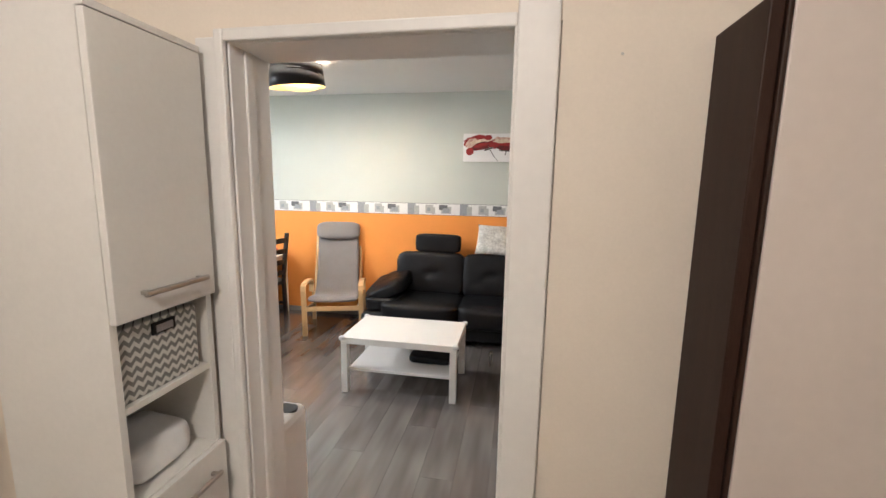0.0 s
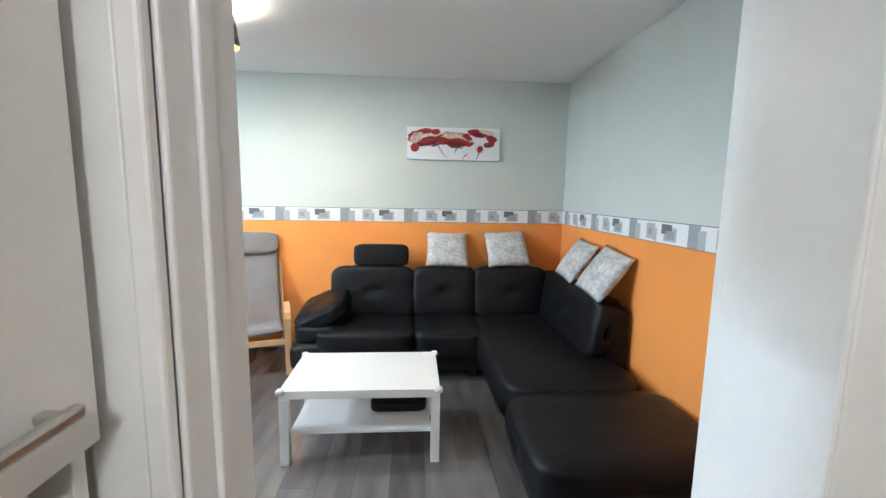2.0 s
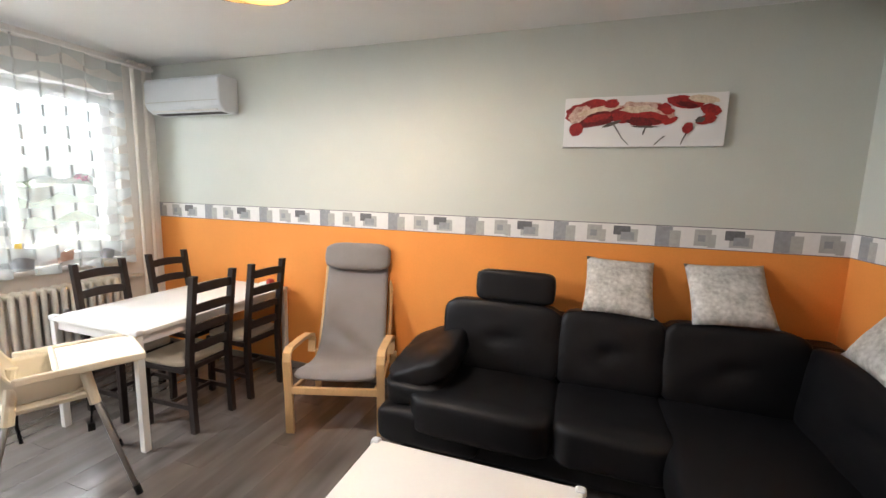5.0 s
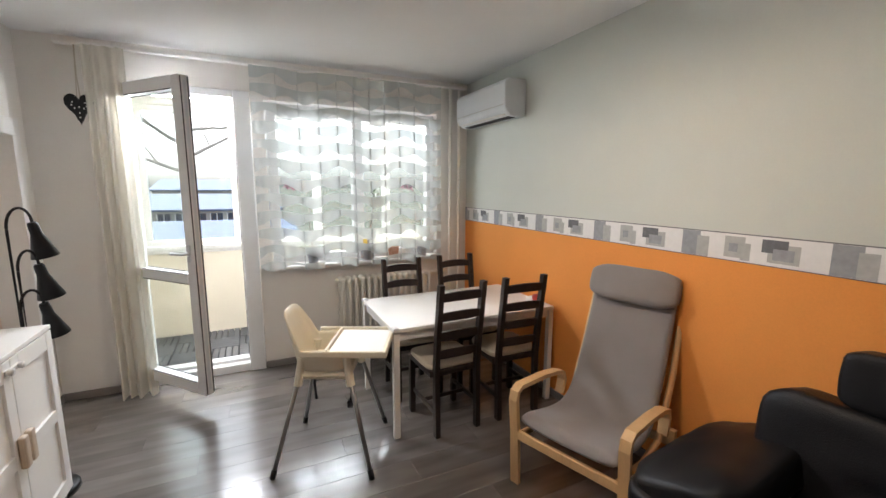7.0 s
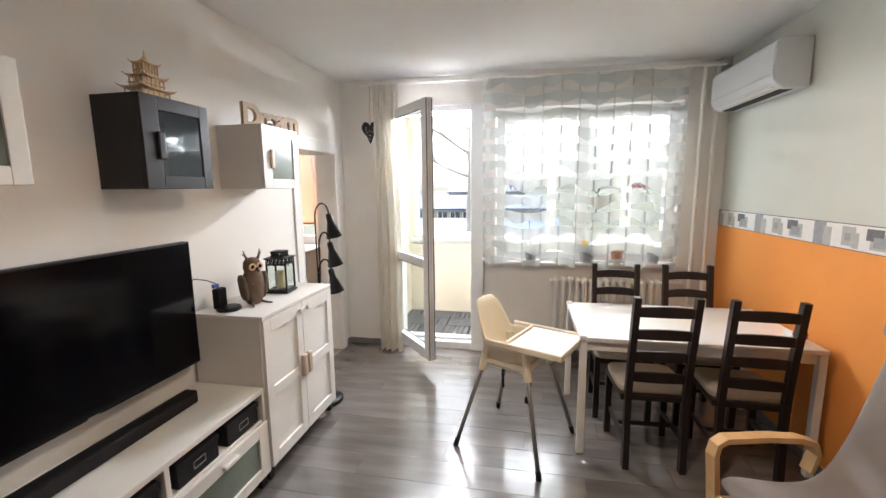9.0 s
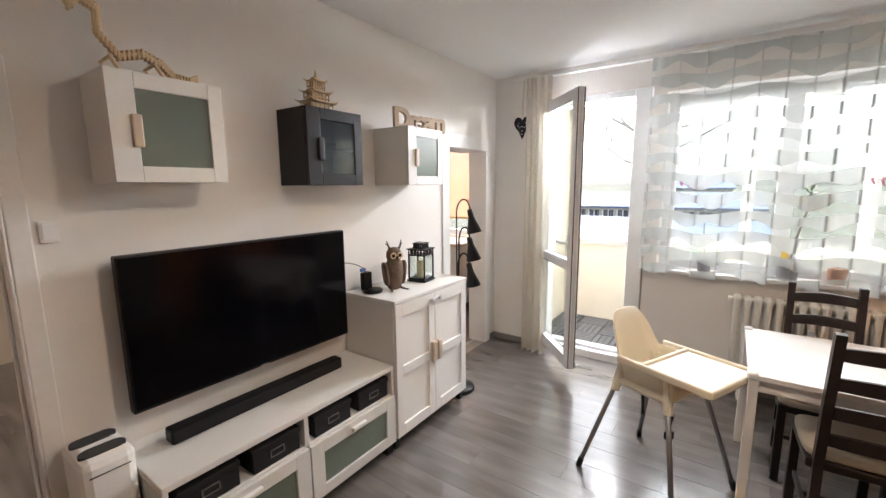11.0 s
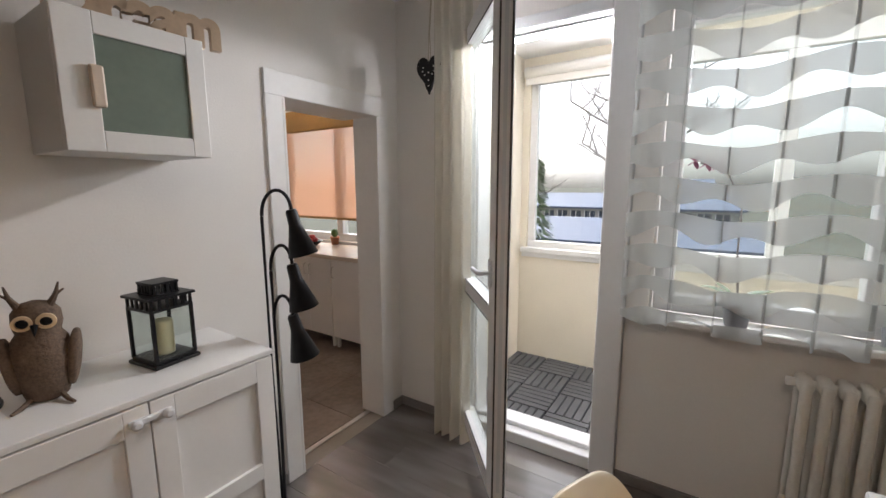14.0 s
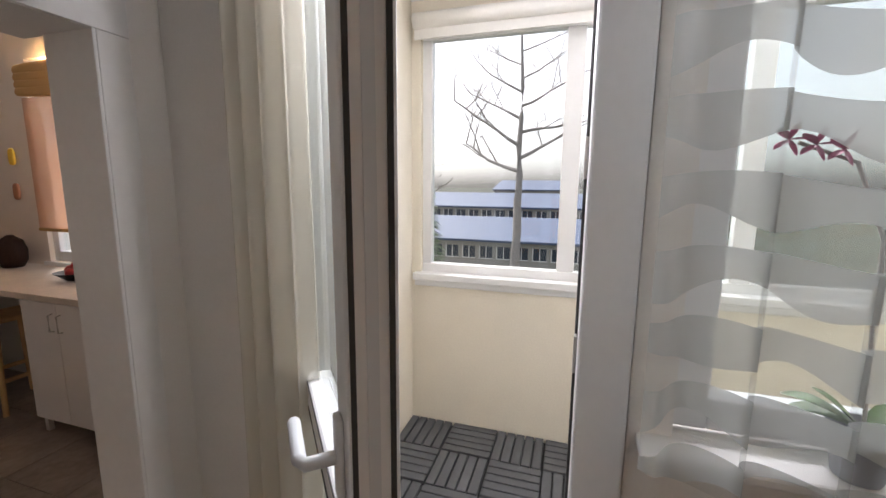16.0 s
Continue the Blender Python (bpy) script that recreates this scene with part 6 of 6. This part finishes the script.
add_turned(bm, [(0.035, 0), (0.045, 0.07), (0.05, 0.07), (0.05, 0.085), (0.002, 0.08)], 18)
finish(bm, "pot", "terracotta", cp, True)
bm = bmesh.new()
add_turned(bm, [(0.02, 0.08), (0.038, 0.11), (0.036, 0.15), (0.015, 0.17)], 16)
finish(bm, "body", "leaf", cp, True)
tr = thing("bread_bin", (-4.92, -1.10, 0.901), "white enamel bread bin on the worktop", "bread bin", turn=0)
boxes("body", "white_lacquer", [((-0.15, -0.10, 0), (0.15, 0.10, 0.17))], tr, bev=0.03)
boxes("knob", "steel", [((-0.02, -0.01, 0.17), (0.02, 0.01, 0.19))], tr, bev=0.004)
cm = thing("grater_jar", (-5.16, -1.05, 0.901), "tall black canister with a frame handle", "canister")
boxes("body", "black_plastic", [((-0.055, -0.055, 0), (0.055, 0.055, 0.20))], cm, bev=0.012)
bm = bmesh.new()
add_tube(bm, [(-0.045, 0, 0.19), (-0.045, 0, 0.29), (0.045, 0, 0.29), (0.045, 0, 0.19)], 0.006, 6)
finish(bm, "handle", "black_plastic", cm)
mg = thing("white_mug", (-5.22, -0.88, 0.901), "white mug on the worktop", "mug")
bm = bmesh.new()
add_turned(bm, [(0.045, 0), (0.05, 0.01), (0.05, 0.10), (0.046, 0.10), (0.044, 0.01)], 18)
add_tube(bm, [(0.048, 0, 0.08), (0.08, 0, 0.07), (0.08, 0, 0.035), (0.048, 0, 0.025)], 0.006, 6)
finish(bm, "cup", "tissue", mg, True)
dp = thing("dark_jug", (-5.26, -0.72, 0.901), "round dark red decorated jug on the worktop", "jug")
bm = bmesh.new()
add_turned(bm, [(0.06, 0), (0.085, 0.05), (0.09, 0.13), (0.07, 0.20), (0.03, 0.23), (0.02, 0.24)], 22)
finish(bm, "body", "wardrobe_dark", dp, True)
ks = thing("kitchen_shelf", (-5.10, -1.30, 1.44), "white open wall shelves with jars in the kitchen corner", "shelf")
boxes("board", "white_lacquer", [((-0.24, 0.001, 0.0), (0.20, 0.24, 0.018)), ((-0.24, 0.001, 0.31), (0.20, 0.24, 0.328)), ((0.20, 0.001, 0.0), (0.216, 0.24, 0.56))], ks, bev=0.002)
kc = thing("kitchen_wall_cabinet", (-4.86, -1.30, 1.44), "white kitchen wall cabinet", "wall cabinet")
boxes("body", "white_lacquer", [((0.0, 0.001, 0.0), (0.80, 0.30, 0.58))], kc, bev=0.003)
boxes("door", "white_lacquer", [((0.002, 0.30, 0.002), (0.398, 0.318, 0.578)), ((0.402, 0.30, 0.002), (0.798, 0.318, 0.578))], kc, bev=0.003)
for jx, jz, w, h, mt in ((-0.16, 0.0185, 0.09, 0.10, "pine"), (-0.02, 0.0185, 0.08, 0.14, "wardrobe_dark"), (-0.10, 0.3285, 0.12, 0.11, "red"), (0.08, 0.3285, 0.10, 0.15, "wardrobe_dark"), (0.11, 0.0185, 0.06, 0.16, "seat_pad")):
    j = thing("storage_tin", (-5.10 + jx, -1.17, 1.44 + jz), "small decorated kitchen tin on the shelf", "tin", "shelf tins")
    bm = bmesh.new()
    add_turned(bm, [(w / 2, 0), (w / 2 + 0.002, 0.005), (w / 2 + 0.002, h * 0.75), (w / 2 + 0.004, h * 0.76), (w / 2 + 0.004, h), (0.002, h)], 16)
    finish(bm, "body", mt, j, True)
kp = thing("kitchen_pipe", (-5.345, -1.24, 0.0), "white riser pipe in the kitchen corner", "pipe")
bm = bmesh.new()
add_tube(bm, [(0, 0, 0), (0, 0, H - 0.002)], 0.022, 12)
finish(bm, "pipe", "trim", kp, True)
for hz, mt in ((1.72, "yellow"), (1.46, "terracotta")):
    k = thing("wall_ornament", (-5.392, -0.80, hz), "small painted ceramic wall ornament", "ornament", "kitchen ornaments")
    bm = bmesh.new()
    add_soft(bm, (0, -0.035, -0.06), (0.02, 0.035, 0.06), 0.6, 6)
    finish(bm, "body", mt, k, True)

# ---- outdoors ----
structure(boxes("ground", "grass", [((-3000, -3000, -10.3), (400, 3000, -10.0))], bev=0), "grassy ground outside", "ground")


def far_block(name, x, y0, y1, z0, z1, depth, label, roof_h, rows):
    """A long low building: walls with recessed windows in rows and a sheet roof."""
    r = thing(name, (x, y0, -10.0), label, "building")
    L = y1 - y0
    boxes("wall", "facade", [((-depth, 0, 0), (0, L, z1 + 10.0))], r, bev=0)
    bm = bmesh.new()
    for sx, hz in (((0.8, 0.0), (-depth - 0.4, roof_h)),):
        a = [bm.verts.new((sx[0], y, z1 + 10.0)) for y in (-0.5, L + 0.5)]
        b = [bm.verts.new((hz[0], y, z1 + 10.0 + hz[1])) for y in (-0.5, L + 0.5)]
        c = [bm.verts.new((hz[0], y, z1 + 9.7)) for y in (-0.5, L + 0.5)]
        d = [bm.verts.new((sx[0], y, z1 + 9.7)) for y in (-0.5, L + 0.5)]
        bm.faces.new((a[0], a[1], b[1], b[0]))
        bm.faces.new((d[0], d[1], a[1], a[0]))
        bm.faces.new((b[0], b[1], c[1], c[0]))
        bm.faces.new((c[0], c[1], d[1], d[0]))
        bm.faces.new((a[0], b[0], c[0], d[0]))
        bm.faces.new((a[1], b[1], c[1], d[1]))
    finish(bm, "roof", "roof", r)
    for z, h in rows:
        k = 0.8
        while k + 1.9 < L:
            boxes("window", "glass_dark", [((-0.05, k, z + 10), (0.03, k + 1.7, z + h + 10))], r, bev=0)
            boxes("frame", "trim", [((0.0, k - 0.12, z + 10 - 0.1), (0.10, k, z + h + 10)), ((0.0, k + 0.8, z + 10), (0.08, k + 0.9, z + h + 10)), ((0.0, k, z + 10 - 0.1), (0.12, k + 1.7, z + 10))], r, bev=0)
            k += 2.4


far_block("school_building", -58, -26, 9, -10, -5.6, 12, "long low pale building with a blue sheet roof", 2.2, [(-8.2, 1.6)])
far_block("rear_building", -76, -32, 8, -10, -2.0, 14, "longer two-storey building with a blue sheet roof", 2.2, [(-4.2, 1.5), (-7.6, 1.5)])
far_block("brick_house", -110, -16, 4, -10, 0.8, 14, "distant tall house behind the low buildings", 2.5, [(-1.5, 1.4)])


def bare_tree(place, height, seed, label, spread=1.0):
    """Winter tree: tapered trunk, forked limbs and fine twigs."""
    rnd = random.Random(seed)
    r = thing("bare_tree", place, label, "tree", "bare trees")
    bm = bmesh.new()
    tw = bmesh.new()

    def limb(p, d, length, rad, depth):
        """A crooked limb that tapers, turns upwards and carries ever finer ones."""
        n = 6
        pts, q, dd = [p], p.copy(), d.copy()
        for i in range(n):
            dd = (dd + Vector((rnd.uniform(-1, 1), rnd.uniform(-1, 1), rnd.uniform(-0.5, 0.75))) * 0.17).normalized()
            q = q + dd * (length / n)
            pts.append(q.copy())
        add_tube(bm if depth < 2 else tw, pts, rad, 7 if depth < 2 else 4, ends=False, r_end=rad * 0.35)
        if depth < 3:
            for k in range((5, 4, 3)[depth]):
                at = pts[min(n, 2 + k)]
                side = Vector((rnd.uniform(-1, 1), rnd.uniform(-1, 1), rnd.uniform(-0.1, 0.7))).normalized()
                limb(at, (dd * 0.7 + side * spread).normalized(), length * rnd.uniform(0.35, 0.55), rad * 0.42, depth + 1)

    # one crooked leader with limbs that leave it in turn to either side
    n = 12
    stem, q = [Vector((0, 0, 0))], Vector((0, 0, 0))
    for i in range(n):
        q = q + Vector((rnd.uniform(-0.05, 0.05), rnd.uniform(-0.06, 0.06), 1.0)) * (height / n)
        stem.append(q.copy())
    add_tube(bm, stem, height * 0.021, 9, ends=False, r_end=height * 0.003)
    for k in range(10):
        f = 0.595 + 0.038 * k
        at = stem[int(f * n)].lerp(stem[min(n, int(f * n) + 1)], f * n % 1.0)
        turn = (90 if k % 2 else -90) + rnd.uniform(-40, 40)
        out = Vector((math.cos(radians(turn)), math.sin(radians(turn)), rnd.uniform(0.15, 0.6))).normalized()
        limb(at, out, height * (0.26 - 0.013 * k), height * (0.0070 - 0.0005 * k), 0)
    finish(bm, "trunk", "bark", r, True)
    finish(tw, "twigs", "bark", r)


bare_tree((-30, -0.1, -10.0), 21.0, 11, "tall bare tree with a forked crown on the lawn")
bare_tree((-42, -12.5, -10.0), 15, 5, "bare tree beside the low building")


def bush(place, size, seed):
    rnd = random.Random(seed)
    r = thing("bush", place, "low leafy green bush on the lawn", "bush", "bushes")
    bm = bmesh.new()
    for k in range(420):
        a, b = rnd.uniform(0, 2 * math.pi), rnd.uniform(0.05, 1.0)
        rad = size * (0.6 + 0.4 * rnd.random()) * (0.8 + 0.3 * noise.noise((math.cos(a) * 2, math.sin(a) * 2, seed)))
        c = Vector((rad * math.cos(a) * math.sqrt(1 - (b * 0.9) ** 2), rad * math.sin(a) * math.sqrt(1 - (b * 0.9) ** 2), size * 0.9 * b))
        leaf_mesh(bm, c, c + Vector((rnd.uniform(-1, 1), rnd.uniform(-1, 1), rnd.uniform(-0.3, 1))) * 0.32, 0.13, 0.02)
    finish(bm, "leaves", "leaf", r)


for k, (bx, by, bs) in enumerate(((-52, -9, 1.3), (-53, -5.5, 1.6), (-54, -2.5, 1.4), (-53, 0.5, 1.7), (-51, -13, 1.5), (-52, 3.5, 1.4))):
    bush((bx, by, -10.0), bs, 20 + k)



def conifer(place, height, seed):
    """Dark fir: a trunk with drooping whorls of needled sprays."""
    rnd = random.Random(seed)
    r = thing("fir_tree", place, "dark green fir tree beside the lawn", "tree")
    bm = bmesh.new()
    add_tube(bm, [(0, 0, 0), (0.05, 0, height * 0.5), (0, 0.05, height)], height * 0.012, 8, r_end=0.02)
    finish(bm, "trunk", "bark", r, True)
    bm = bmesh.new()
    for k in range(1500):
        f = rnd.random() ** 0.8
        reach = height * 0.17 * (1 - f) * rnd.uniform(0.35, 1.0) + 0.1
        a = rnd.uniform(0, 2 * math.pi)
        c = Vector((reach * math.cos(a), reach * math.sin(a), height * (0.12 + 0.88 * f) - 0.25 * reach))
        leaf_mesh(bm, c, c + Vector((math.cos(a), math.sin(a), rnd.uniform(-0.5, 0.2))) * 0.55, 0.09, 0.12)
    finish(bm, "needles", "leaf", r)


conifer((-30, -6.6, -10.0), 13.6, 3)

# ---- floor pieces last ----
fl = structure(new("floor"), "grey-brown wood-look laminate floor", "floor")
boxes("underlay", "joint", [((W, S, -0.12), (E_, N, -0.007)), ((-0.865, SH, -0.12), (-0.085, S, -0.007)), ((WX, 2.5, -0.12), (W, 3.42, -0.007))], fl, bev=0)
PW, PL = 0.192, 1.285
shared = {}
row = 0
x = W
while x < E_ - 0.01:
    w = min(PW, E_ - x)
    y = S - PL * ((row * 0.37) % 1.0)
    while y < N - 0.005:
        a, b = max(y, S), min(y + PL, N)
        if b - a > 0.01:
            key = (round(w, 4), round(b - a, 3))
            if key not in shared:
                ob = boxes("plank", "plank", [((0.0005, 0.0005, -0.010), (w - 0.0005, b - a - 0.0005, 0.0))], fl, bev=0.0004)
                shared[key] = ob.data
            else:
                ob = new("plank", shared[key])
                ob.parent = fl
            ob.location = (x, a, 0)
        y += PL
    x += PW
    row += 1
boxes("plank", "plank", [((-0.84, SH, -0.01), (-0.11, S - 0.001, -0.0005))], fl, bev=0.0008)

dk = structure(new("floor_decking"), "grey plastic deck tiles on the loggia floor", "decking")
TS = 0.30
deck_me = []
for turn in (0, 1):
    bm = bmesh.new()
    for q in range(5):
        s0 = 0.004 + q * 0.0588
        lo, hi = (0.004, s0, -0.03), (TS - 0.004, s0 + 0.050, 0.0)
        if turn:
            lo, hi = (s0, 0.004, -0.03), (s0 + 0.050, TS - 0.004, 0.0)
        add_box(bm, lo, hi, 0.003, None, 1)
    ob = finish(bm, "deck_tile", "deck", dk)
    deck_me.append(ob.data)
    bpy.data.objects.remove(ob)
for i in range(4):
    for j in range(12):
        px, py = LX + i * TS, 2.28 + j * TS
        if px + TS > WX + 0.05 or py + TS > 5.86:
            continue
        ob = new("deck_tile", deck_me[(i + j) % 2])
        ob.parent = dk
        ob.location = (px, py, -0.045)
